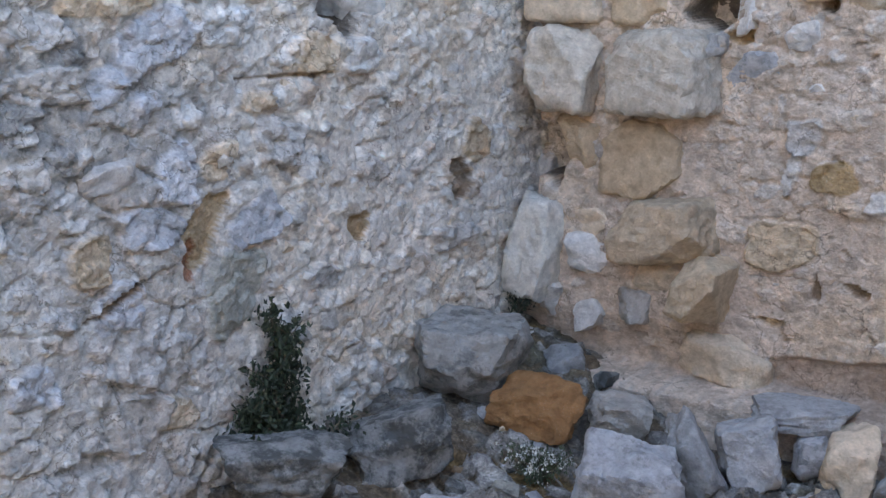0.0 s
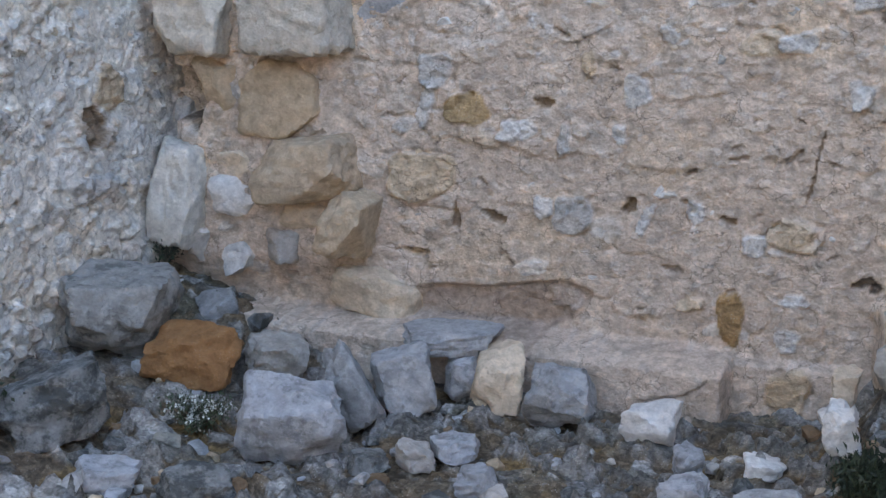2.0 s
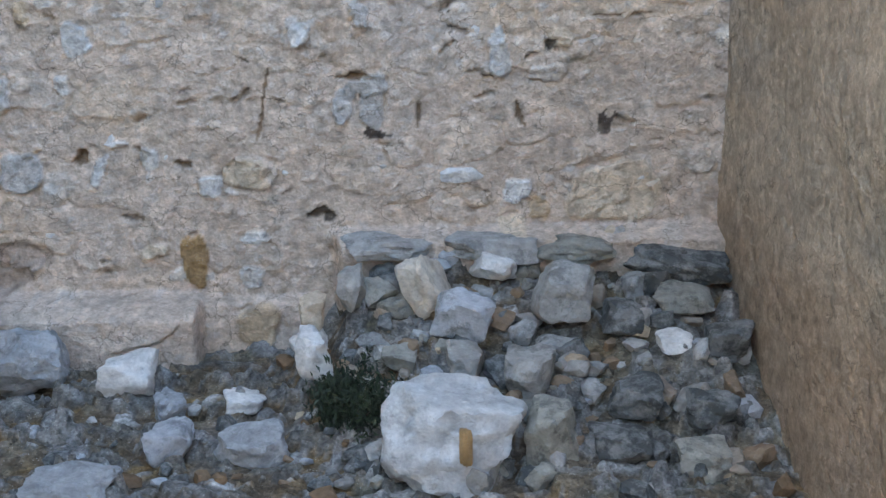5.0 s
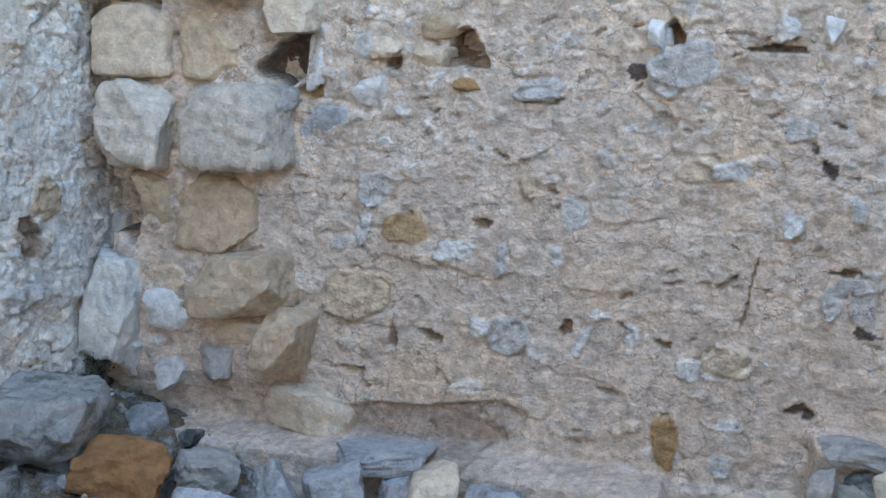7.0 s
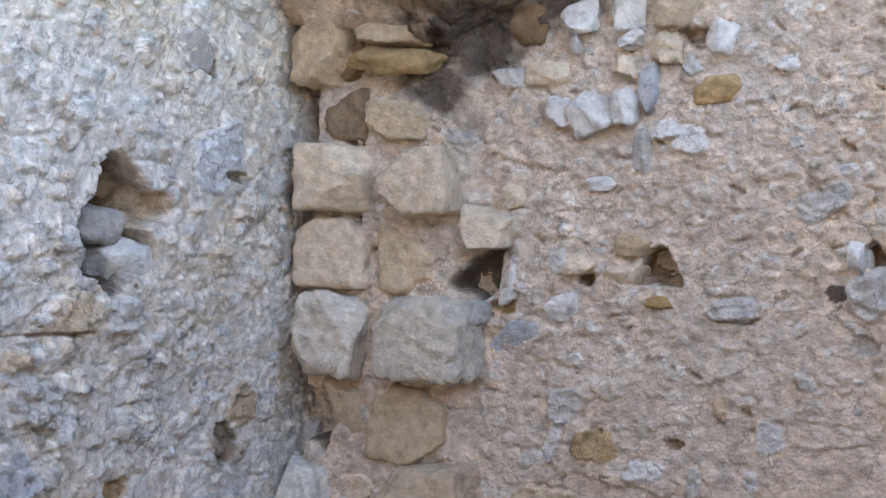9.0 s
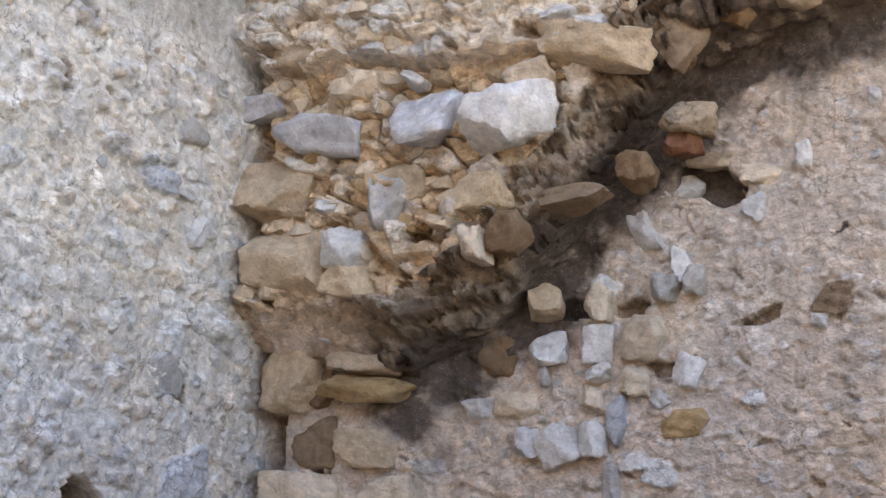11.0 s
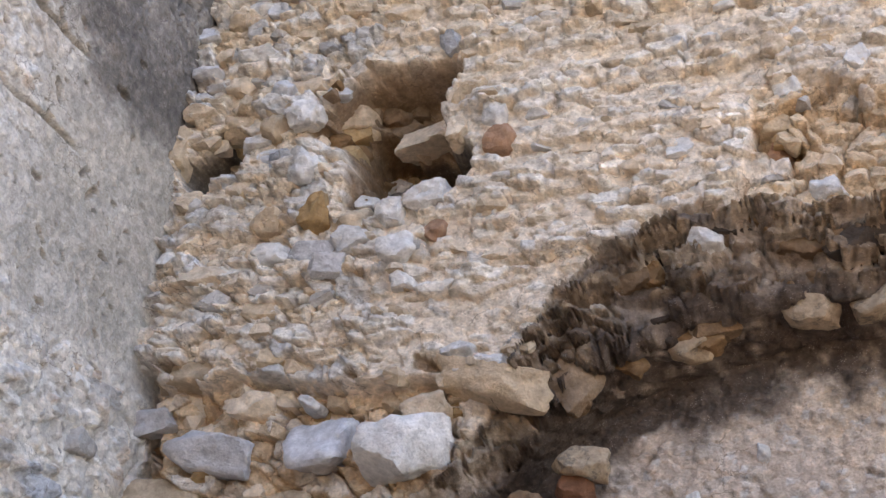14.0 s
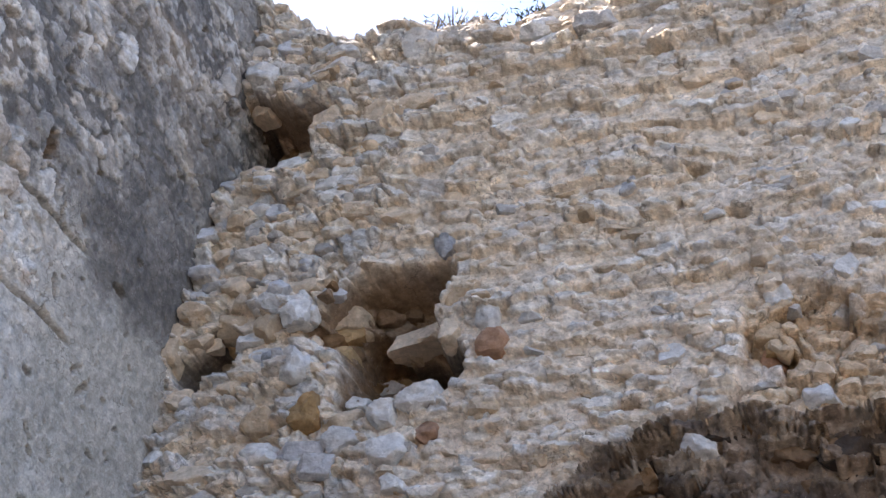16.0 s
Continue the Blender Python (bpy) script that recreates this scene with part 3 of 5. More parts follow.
bed(back, -1.523, 0.949, 0.150, 0.095, 10, "ochretan")
bed(back, -1.634, 1.076, 0.117, 0.106, 0, "grey")
bed(back, -0.949, 1.036, 0.089, 0.095, 10, "white")
bed(back, -1.254, 0.63, 0.059, 0.081, 0, "white")
bed(back, -1.153, 0.614, 0.122, 0.134, 0, "grey")
bed(back, -1.183, 0.864, 0.044, 0.104, 0, "grey")
bed(back, -1.348, 0.887, 0.128, 0.067, 0, "white")
bed(back, -0.257, 1.048, 0.063, 0.069, 0, "white")
bed(back, -0.617, 1.525, 0.206, 0.129, 20, "grey")
bed(back, -0.437, 0.602, 0.156, 0.091, 0, "cream")
bed(back, -0.553, 0.565, 0.079, 0.064, 0, "white")
bed(back, -0.905, 0.615, 0.032, 0.109, -20, "white")
hollow(back, -0.958, 0.656, 0.041, 0.053, 0, "brown", 0.05)
bed(back, -0.558, 1.201, 0.112, 0.088, 0, "cream")
bed(back, -0.614, 0.314, 0.072, 0.197, 0, "ochre")
bed(back, -0.432, 0.258, 0.07, 0.078, 0, "white")
bed(back, -0.414, 0.393, 0.087, 0.037, 0, "white")
bed(back, -0.745, 0.348, 0.092, 0.038, 10, "cream")
bed(back, -1.172, 0.32, 0.098, 0.078, 0, "white")
bed(back, -1.068, 1.431, 0.148, 0.072, 0, "grey")
hollow(back, -1.062, 1.394, 0.102, 0.02, 0, "brown", 0.03)
hollow(back, -0.675, 1.341, 0.07, 0.058, 20, "grey", 0.025)
bed(back, -0.256, 1.346, 0.09, 0.076, 0, "grey")
bed(back, -1.693, 0.704, 0.251, 0.158, 0, "tan")
bed(back, -0.847, 1.218, 0.054, 0.054, 0, "white")
bed(back, -1.001, 0.894, 0.047, 0.056, 0, "white")
bed(back, -0.743, 0.654, 0.054, 0.065, 0, "white")
bed(back, -0.838, 0.705, 0.055, 0.019, 0, "white")
bed(back, -1.106, 1.118, 0.047, 0.074, 0, "tan")
bed(back, -0.451, 1.204, 0.102, 0.061, 0, "white")
hollow(back, -1.254, 0.985, 0.068, 0.026, 0, "brown", 0.03)
hollow(back, -1.422, 0.587, 0.081, 0.033, -15, "brown", 0.02)
hollow(back, -0.638, 0.637, 0.062, 0.018, -10, "brown", 0.02)
hollow(back, -1.565, 0.574, 0.021, 0.089, 0, "brown", 0.02)
hollow(back, -1.713, 0.435, 0.074, 0.034, -10, "tan", 0.03)
hollow(back, -0.386, 0.766, 0.014, 0.098, -15, "brown", 0.03)
hollow(back, -0.368, 0.88, 0.01, 0.124, -12, "brown", 0.02)
hollow(back, -0.174, 0.457, 0.042, 0.027, 0, "soot_shade", 0.03)
bed(back, -0.124, 0.824, 0.062, 0.105, 0, "grey")
bed(back, -1.674, 0.947, 0.052, 0.126, -20, "white")
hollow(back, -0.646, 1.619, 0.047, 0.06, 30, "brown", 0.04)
hollow(back, -0.331, 1.587, 0.139, 0.027, 0, "soot_shade", 0.06)
hollow(back, -1.571, 1.508, 0.044, 0.052, 0, "soot_shade", 0.06)
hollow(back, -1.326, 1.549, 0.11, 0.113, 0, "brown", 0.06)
hollow(back, -1.951, 1.492, 0.152, 0.157, 0, "soot_shade", 0.12)
hollow(back, -1.867, 1.398, 0.084, 0.067, 0, "ochre", 0.03)
hollow(back, -1.42, 0.262, 0.66, 0.165, 0, "panel", 0.035)
bed(back, -0.046, 0.888, 0.125, 0.063, 0, "grey")
bed(back, -0.032, 0.811, 0.081, 0.109, 0, "grey")
bed(back, 0.372, 0.981, 0.061, 0.151, 15, "white")
bed(back, -0.068, 1.11, 0.049, 0.079, 0, "grey")
bed(back, 0.435, 0.539, 0.081, 0.075, 0, "white")
bed(back, 0.505, 0.484, 0.072, 0.076, 0, "tan")
bed(back, 0.421, 0.43, 0.082, 0.067, 0, "cream")
bed(back, 0.562, 1.036, 0.061, 0.061, 0, "cream")
bed(back, 0.755, 0.535, 0.269, 0.206, 0, "cream")
hollow(back, 0.53, 1.013, 0.03, 0.035, 20, "soot_shade", 0.02)
hollow(back, -0.202, 0.475, 0.064, 0.034, 0, "soot_shade", 0.02)
hollow(back, -0.091, 0.914, 0.071, 0.018, 0, "brown", 0.02)
hollow(back, 0.761, 1.105, 0.172, 0.009, 0, "brown", 0.02)
hollow(back, 0.437, 0.793, 0.018, 0.082, 10, "brown", 0.02)
hollow(back, 0.115, 0.795, 0.014, 0.073, 0, "brown", 0.015)
bed(back, -0.414, 0.108, 0.133, 0.14, 0, "tan")
hollow(back, -1.246, 2.304, 0.097, 0.061, 0, "brown", 0.06)
bed(back, -1.325, 2, 0.085, 0.064, 0, "white")
bed(back, -1.24, 1.969, 0.102, 0.091, 0, "white")
bed(back, -0.906, 1.963, 0.043, 0.035, 0, "white")
bed(back, -0.814, 1.777, 0.162, 0.096, 25, "grey")
bed(back, -0.941, 2.211, 0.061, 0.053, 0, "white")
hollow(back, -0.66, 1.623, 0.053, 0.072, 20, "brown", 0.06)
bed(back, -0.676, 1.494, 0.112, 0.122, 15, "grey")
bed(back, -1.077, 1.43, 0.126, 0.08, 0, "grey")
hollow(back, -1.539, 2.507, 0.093, 0.076, 0, "soot_shade", 0.09)
hollow(back, -1.346, 2.506, 0.105, 0.06, 0, "brown", 0.08)
hollow(back, -0.911, 2.471, 0.105, 0.046, 15, "brown", 0.07)
bed(back, -0.692, 2.519, 0.1, 0.122, -20, "brown")
hollow(back, -1.582, 1.515, 0.04, 0.052, 0, "brown", 0.05)
hollow(back, -1.34, 1.554, 0.114, 0.11, 30, "brown", 0.06)
hollow(back, -1.092, 2.926, 0.191, 0.15, 0, "soot_shade", 0.09)
# deep holes of the upper wall, their inner shade painted near-black
hollow(back, -2.532, 4.23, 0.232, 0.23, 0, "soot_shade", 0.3)
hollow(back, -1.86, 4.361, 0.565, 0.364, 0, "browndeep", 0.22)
hollow(back, -1.74, 4.136, 0.342, 0.317, 0, "soot_shade", 0.4)
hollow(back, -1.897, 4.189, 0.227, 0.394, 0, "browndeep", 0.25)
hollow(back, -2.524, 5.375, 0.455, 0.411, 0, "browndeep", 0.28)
hollow(back, -2.65, 5.377, 0.2, 0.354, 0, "soot_shade", 0.25)
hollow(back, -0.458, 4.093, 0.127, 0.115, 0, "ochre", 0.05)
hollow(back, -2.62, 0.975, 0.20, 0.20, 0, "soot_shade", 0.18)
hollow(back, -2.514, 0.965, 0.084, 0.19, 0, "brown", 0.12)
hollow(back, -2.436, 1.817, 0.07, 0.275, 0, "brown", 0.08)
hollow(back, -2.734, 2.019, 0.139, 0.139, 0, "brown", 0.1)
bed(left, 2.156, 1.33, 0.224, 0.092, 0, "grey")
bed(left, 1.828, 1.42, 0.299, 0.133, -15, "blue")
bed(left, 1.562, 1.448, 0.249, 0.092, -10, "white")
bed(left, 2.23, 1.214, 0.056, 0.059, 0, "white")
bed(left, 1.761, 1.063, 0.142, 0.148, 0, "whiteblue")
hollow(left, 1.655, 0.90, 0.095, 0.25, 30, "ochretan", 0.02)
hollow(left, 1.715, 0.825, 0.055, 0.10, 25, "red", 0.012)
bed(left, 1.452, 0.891, 0.198, 0.133, -25, "blue")
bed(left, 1.56, 0.705, 0.212, 0.248, 8, "greengrey")
bed(left, 1.618, 1.085, 0.097, 0.113, 0, "cream")
bed(left, 1.713, 1.222, 0.09, 0.073, 0, "white")
bed(left, 1.252, 1.036, 0.135, 0.075, 20, "white")
bed(left, 0.918, 0.969, 0.114, 0.098, 20, "grey")
hollow(left, 0.979, 0.805, 0.118, 0.07, 20, "ochre", 0.02)
bed(left, 1.32, 1.085, 0.134, 0.15, 30, "grey")
hollow(left, 0.432, 0.888, 0.14, 0.13, 0, "brown", 0.03)
bed(left, 0.504, 0.689, 0.155, 0.089, 0, "grey")
hollow(left, 1.072, 1.489, 0.118, 0.066, 0, "soot_shade", 0.1)
bed(left, 1.183, 1.363, 0.162, 0.115, 0, "cream")
bed(left, 0.986, 1.34, 0.148, 0.111, 0, "white")
hollow(left, 1.231, 1.301, 0.317, 0.008, 0, "tan", 0.02)
bed(left, 1.847, 0.93, 0.216, 0.109, 0, "blue")
bed(left, 2.03, 0.537, 0.096, 0.11, 0, "grey")
bed(left, 2.257, 0.587, 0.161, 0.093, 0, "blue")
bed(left, 0.921, 0.309, 0.059, 0.062, 0, "white")
bed(left, 1.906, 0.554, 0.176, 0.141, 0, "grey")
bed(left, 2.106, 0.975, 0.07, 0.037, 0, "white")
bed(left, 1.969, 0.738, 0.16, 0.139, 0, "blue")
bed(left, 2.054, 0.88, 0.152, 0.124, 0, "tan")
bed(left, 2.327, 0.98, 0.053, 0.068, 0, "white")
bed(left, 2.176, 1.464, 0.13, 0.093, 0, "grey")
bed(left, 1.976, 1.519, 0.304, 0.055, 0, "cream")
bed(left, 1.988, 1.316, 0.09, 0.099, 0, "blue")
bed(left, 1.875, 1.253, 0.086, 0.095, 0, "blue")
bed(left, 1.446, 1.237, 0.103, 0.064, 0, "cream")
bed(left, 1.169, 0.673, 0.159, 0.072, 0, "grey")
bed(left, 2.228, 1.116, 0.106, 0.068, 0, "grey")
bed(left, 1.801, 0.406, 0.145, 0.097, 0, "cream")
bed(left, 1.923, 0.416, 0.176, 0.142, 0, "grey")
hollow(left, 2.076, 0.338, 0.174, 0.054, 10, "grey", 0.03)
hollow(left, 1.982, 0.754, 0.205, 0.023, -20, "brown", 0.02)
hollow(left, 1.919, 0.789, 0.019, 0.018, 0, "soot_shade", 0.02)
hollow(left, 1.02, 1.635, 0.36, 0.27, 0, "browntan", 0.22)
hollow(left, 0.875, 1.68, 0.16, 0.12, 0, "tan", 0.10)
hollow(left, 1.10, 1.54, 0.20, 0.22, 0, "soot_shade", 0.24)
hollow(left, 0.62, 2.16, 0.169, 0.065, 20, "brown", 0.03)
bed(left, 0.678, 2.32, 0.138, 0.106, 0, "white")
bed(left, 0.456, 2.411, 0.177, 0.118, 0, "white")
bed(left, 0.528, 1.862, 0.276, 0.192, -20, "whiteblue")
bed(left, 0.975, 1.344, 0.139, 0.098, 0, "white")
bed(left, 1.21, 1.353, 0.142, 0.093, 0, "tan")
hollow(left, 1.271, 1.302, 0.358, 0.011, 0, "brown", 0.02)
bed(left, 1.359, 1.104, 0.181, 0.114, 20, "grey")
bed(left, 0.382, 2.373, 0.311, 0.097, 20, "white")
bed(left, 1.455, 2.04, 0.128, 0.108, 0, "white")
hollow(left, 0.437, 1.797, 0.099, 0.048, 0, "brown", 0.02)
bed(left, 0.352, 1.008, 0.135, 0.137, 30, "tan")
bed(left, 0.849, 2.819, 0.201, 0.098, 0, "blue")
bed(left, 1.068, 3.039, 0.072, 0.075, 0, "white")
bed(left, 0.604, 3.227, 0.159, 0.067, 0, "grey")
hollow(left, 1.308, 2.993, 0.063, 0.084, 0, "brown", 0.05)
hollow(left, 1.385, 3.32, 0.207, 0.083, -28, "soot_shade", 0.03)
bed(left, 1.25, 3.197, 0.085, 0.059, 0, "grey")
bed(left, 0.386, 2.529, 0.098, 0.074, 0, "grey")
bed(left, 1.259, 2.879, 0.117, 0.097, 0, "white")
bed(left, 1.241, 5.123, 0.114, 0.141, -20, "white")
hollow(left, 1.456, 4.469, 0.067, 0.091, 0, "brown", 0.06)
bed(left, 1.46, 4.963, 0.053, 0.057, -20, "white")
bed(left, 1.413, 4.345, 0.087, 0.087, -40, "white")


# ---- meshes of the setting ----
def place_back(a, b, h):
    """The wall's face; under the vault the relief hangs down from the soffit instead of standing out."""
    bulge = (h - back.soffit) * back.flat_under
    return np.stack([a, bulge - h, back.rise - bulge], -1)


def place_left(a, b, h):
    return np.stack([XL + h, -a, b], -1)


def box_mesh(name, lo, hi):
    bm = bmesh.new()
    bmesh.ops.create_cube(bm, size=1)
    for p in bm.verts:
        p.co = Vector([lo[i] + (p.co[i] + 0.5) * (hi[i] - lo[i]) for i in range(3)])
    me = mesh_of(name, bm, False)
    at = me.color_attributes.new("stuff", "FLOAT_COLOR", "POINT")
    for d in at.data:
        d.color = (0.50, 0.41, 0.32, 1)
    return me


u, v = back.u, back.v
TOP = [(-2.9, 6.40), (-2.62, 6.20), (-2.4, 5.98), (-2.19, 5.90), (-1.85, 5.88), (-1.65, 5.90), (-1.5, 5.80), (-1.42, 5.86), (-1.25, 5.92), (-0.9, 6.02), (0.0, 6.1), (1.3, 6.0)]
top = pieces(u, TOP) + 0.07 * fbm(u, v * 0, 5, 41, 4) + 0.05 * fbm(u, v * 0, 16, 42, 2)
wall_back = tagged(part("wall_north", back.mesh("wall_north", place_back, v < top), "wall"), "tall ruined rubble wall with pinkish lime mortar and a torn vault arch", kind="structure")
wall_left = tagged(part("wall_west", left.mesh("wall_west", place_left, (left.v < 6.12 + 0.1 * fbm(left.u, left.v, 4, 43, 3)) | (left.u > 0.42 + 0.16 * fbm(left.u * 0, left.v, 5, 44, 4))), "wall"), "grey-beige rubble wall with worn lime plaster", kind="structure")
part("masonry_core", box_mesh("masonry_core", (XL - 0.8, 0.12, -0.2), (XR + 0.6, 0.75, 5.8)), "wall", wall_back)
part("masonry_core", box_mesh("masonry_core", (XL - 0.8, -7.0, -0.2), (XL - 0.3, -0.55, 9.5)), "wall", wall_left)

right = Relief(np.arange(-0.1, 4.5, 0.012), np.arange(-0.15, 2.6, 0.012), (0.48, 0.385, 0.285))
u, v = right.u, right.v
right.h = 0.04 * fbm(u, v, 2, 61, 4) + 0.012 * fbm(u, v, 9, 62, 4)
right.h += 0.006 * fbm(u, v, 35, 64, 3)
right.tint((0.40, 0.34, 0.27), ramp(fbm(u, v, 3, 63, 4), 0.0, 0.15) * 0.7)
right.tint((0.38, 0.23, 0.13), ramp(v, 0.75, 0.4) * 0.4)
wall_right = tagged(part("wall_east", right.mesh("wall_east", lambda a, b, h: np.stack([XR - h, -a, b], -1)), "wall"), "smooth ochre-plastered return wall", kind="structure")
part("masonry_core", box_mesh("masonry_core", (XR + 0.12, -4.4, -0.2), (XR + 0.6, 0.11, 2.57)), "wall", wall_right)

gx = np.concatenate([-np.geomspace(600, 3.0, 40), np.arange(-2.95, 1.35, 0.011), np.geomspace(1.4, 600, 40)])
gy = np.concatenate([-np.geomspace(600, 1.8, 40), np.arange(-1.75, 0.2, 0.011), np.geomspace(0.25, 600, 30)])
ground = Relief(gx, gy, (0.14, 0.105, 0.072))
u, v = ground.u, ground.v
near = ramp(np.abs(u), 6, 4) * ramp(np.abs(v), 6, 4)
mound = np.maximum(0, 0.34 + 0.36 * np.minimum(v, -0.02)) * ramp(u, -0.32, 0.0)
heap = 0.20 * ramp(u, -1.9, -2.7) * ramp(v, -2.4, -1.2) + 0.10 * ramp(v, -0.5, -0.1) * ramp(u, -1.6, -2.2)
ground.h = near * (mound + heap + 0.06 * fbm(u, v, 1.7, 71, 4) + 0.035 * fbm(u, v, 8, 72, 4) + 0.018 * fbm(u, v, 30, 73, 3)) - 0.005
ground.tint((0.30, 0.25, 0.19), 1 - near)
ground.tint((0.20, 0.175, 0.15), ramp(fbm(u, v, 2.5, 74, 4), 0.0, 0.15) * 0.7)
ground.tint((0.115, 0.105, 0.075), ramp(fbm(u, v, 3.5, 75, 5), 0.03, 0.14) * near * 0.85)
ground.tint((0.25, 0.16, 0.07), ramp(fbm(u, v, 4.5, 76, 4), 0.08, 0.18) * near * 0.8)
ground.tint((0.13, 0.125, 0.10), ramp(u, 0.35, 0.7) * near * ramp(fbm(u, v, 5, 77, 4), -0.12, 0.08) * 0.7)
ROCKY = [(0.21, 0.20, 0.19), (0.16, 0.15, 0.135), (0.24, 0.22, 0.195), (0.17, 0.135, 0.095), (0.14, 0.10, 0.062), (0.38, 0.37, 0.35)]
bed_mask = near * ramp(np.abs(u + 0.8), 2.3, 2.0)
ground.rubble(bed_mask, 0.14, 0.7, 0.035, 401, ROCKY, 0.8, 0.32, 0.0, 1.0, 0.12, (-2.9, 1.3, -1.75, 0.2))
ground.rubble(bed_mask, 0.06, 0.8, 0.020, 411, ROCKY, 0.8, 0.35, 0.0, 1.0, 0.16, (-2.9, 1.3, -1.75, 0.2))
scatter(ground, 1600, (-2.7, 1.1, -1.6, 0.0), (0.005, 0.03), (0.004, 0.018), ROCKY, 0.7, 14, 0.8, None, 1.5)
scatter(ground, 300, (-2.7, 1.1, -1.6, 0.0), (0.03, 0.075), (0.012, 0.035), ROCKY[:3], 0.65, 15, 0.8, None, 1.5)
floor = tagged(part("ground", ground.mesh("ground", lambda a, b, h: np.stack([a, b, h], -1)), "soil"), "stony brown soil strewn with rubble and dark moss", kind="structure")


# unseen wall added behind the camera to throw light back at the corner
wall_south = tagged(part("wall_south", box_mesh("wall_south", (-9.0, -12.6, -0.2), (12.0, -12.0, 5.2)), "wall"), "plain unseen wall added behind the camera to bounce light", kind="structure")


# ---- stones that stand out of the walls ----
COUNT = [0]


def stone(parent, a, b, w, h, rot, tone, out, sink=None, chips=False):
    """A stone bedded in a wall: along, height, width, tall, turn, colour, how far it stands out; sink: the plane it is set from."""
    COUNT[0] += 1
    rng = random.Random(COUNT[0])
    rel = left if parent is wall_left else back
    base = at_height(rel, a, b) if sink is None else sink + (0.07 if sink > 0.3 else 0)
    d = min(max(1.0 * min(w, h), 0.05), 0.20) + max(0, min(out, 0.04)) + (0.04 if sink is not None else 0)
    depth = base + out - d / 2
    spin = Matrix.Rotation(radians(rot), 4, "Y") @ Matrix.Rotation(rng.choice((0, math.pi)), 4, "Y") @ Matrix.Rotation(rng.choice((0, math.pi)), 4, "X")
    if parent is wall_left:
        m = Matrix.Translation((XL + depth, -a, b)) @ Matrix.Rotation(math.pi / 2, 4, "Z")
    else:
        m = Matrix.Translation((a, -depth, b))
    me = rng.choice(CHIPS if chips else ROCKS)
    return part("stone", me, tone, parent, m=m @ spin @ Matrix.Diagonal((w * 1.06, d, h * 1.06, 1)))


stone(wall_back, -0.682, 1.605, 0.042, 0.086, 0, "white", 0.03)
stone(wall_back, -0.31, 1.645, 0.073, 0.08, 0, "white", 0.05)
stone(wall_back, -0.185, 1.645, 0.08, 0.086, 0, "white", 0.05)
stone(wall_back, -1.409, 1.628, 0.136, 0.087, 0, "tan", 0.04)
stone(wall_back, -1.68, 1.55, 0.071, 0.099, -10, "white", 0.04)
stone(wall_back, -1.596, 1.549, 0.116, 0.069, 0, "cream", 0.04)
stone(wall_back, -1.445, 1.529, 0.137, 0.083, 0, "cream", 0.04)
stone(wall_back, -1.32, 1.435, 0.087, 0.05, 0, "ochre", 0.03)
stone(wall_back, -1.665, 1.399, 0.132, 0.091, -10, "white", 0.03)
stone(wall_back, -1.853, 1.493, 0.073, 0.203, 0, "white", 0.03)
stone(wall_back, -1.845, 1.257, 0.235, 0.226, -12, "blue", 0.03)
stone(wall_back, -1.957, 1.356, 0.102, 0.087, 0, "grey", 0.06)
stone(wall_back, -1.917, 1.654, 0.215, 0.168, 8, "cream", 0.12)
stone(wall_back, 0.252, 0.593, 0.135, 0.056, -5, "white", 0.02)
stone(wall_back, -1.628, 2.373, 0.125, 0.122, 0, "white", 0.07)
stone(wall_back, -1.466, 2.38, 0.135, 0.145, 0, "white", 0.08)
stone(wall_back, -1.442, 2.287, 0.097, 0.056, -10, "white", 0.07)
stone(wall_back, -1.641, 2.279, 0.038, 0.063, 0, "white", 0.05)
stone(wall_back, -1.158, 2.286, 0.105, 0.129, 15, "white", 0.04)
stone(wall_back, -1.295, 2.407, 0.161, 0.153, 0, "cream", 0.06)
stone(wall_back, -1.321, 2.264, 0.116, 0.126, 0, "cream", 0.05)
stone(wall_back, -1.244, 2.201, 0.075, 0.064, 20, "white", 0.03)
stone(wall_back, -1.697, 2.055, 0.102, 0.111, -20, "white", 0.05)
stone(wall_back, -1.586, 2.057, 0.148, 0.155, -25, "white", 0.07)
stone(wall_back, -1.461, 2.08, 0.092, 0.134, 0, "white", 0.06)
stone(wall_back, -1.386, 2.129, 0.071, 0.165, 0, "blue", 0.05)
stone(wall_back, -1.469, 2.207, 0.088, 0.097, 0, "cream", 0.05)
stone(wall_back, -1.738, 2.174, 0.155, 0.104, 0, "cream", 0.04)
stone(wall_back, -1.874, 2.171, 0.116, 0.097, -20, "white", 0.04)
stone(wall_back, -1.399, 1.942, 0.067, 0.161, 0, "grey", 0.03)
stone(wall_back, -1.149, 2.131, 0.172, 0.094, -5, "ochretan", 0.03)
stone(wall_back, -1.539, 1.819, 0.113, 0.049, -5, "white", 0.03)
stone(wall_back, -0.745, 1.882, 0.067, 0.041, -20, "white", 0.02)
stone(wall_back, -0.706, 1.616, 0.055, 0.098, 0, "white", 0.04)
stone(wall_back, -1.635, 2.526, 0.126, 0.115, -15, "tan", 0.1)
stone(wall_back, -1.453, 2.521, 0.096, 0.126, 0, "cream", 0.09)
stone(wall_back, -1.237, 2.571, 0.118, 0.096, 0, "grey", 0.07)
stone(wall_back, -1.139, 2.592, 0.081, 0.097, 0, "grey", 0.06)
stone(wall_back, -1.81, 2.336, 0.14, 0.163, 25, "brown", 0.05)
stone(wall_back, -0.738, 2.455, 0.054, 0.063, 0, "white", 0.03)
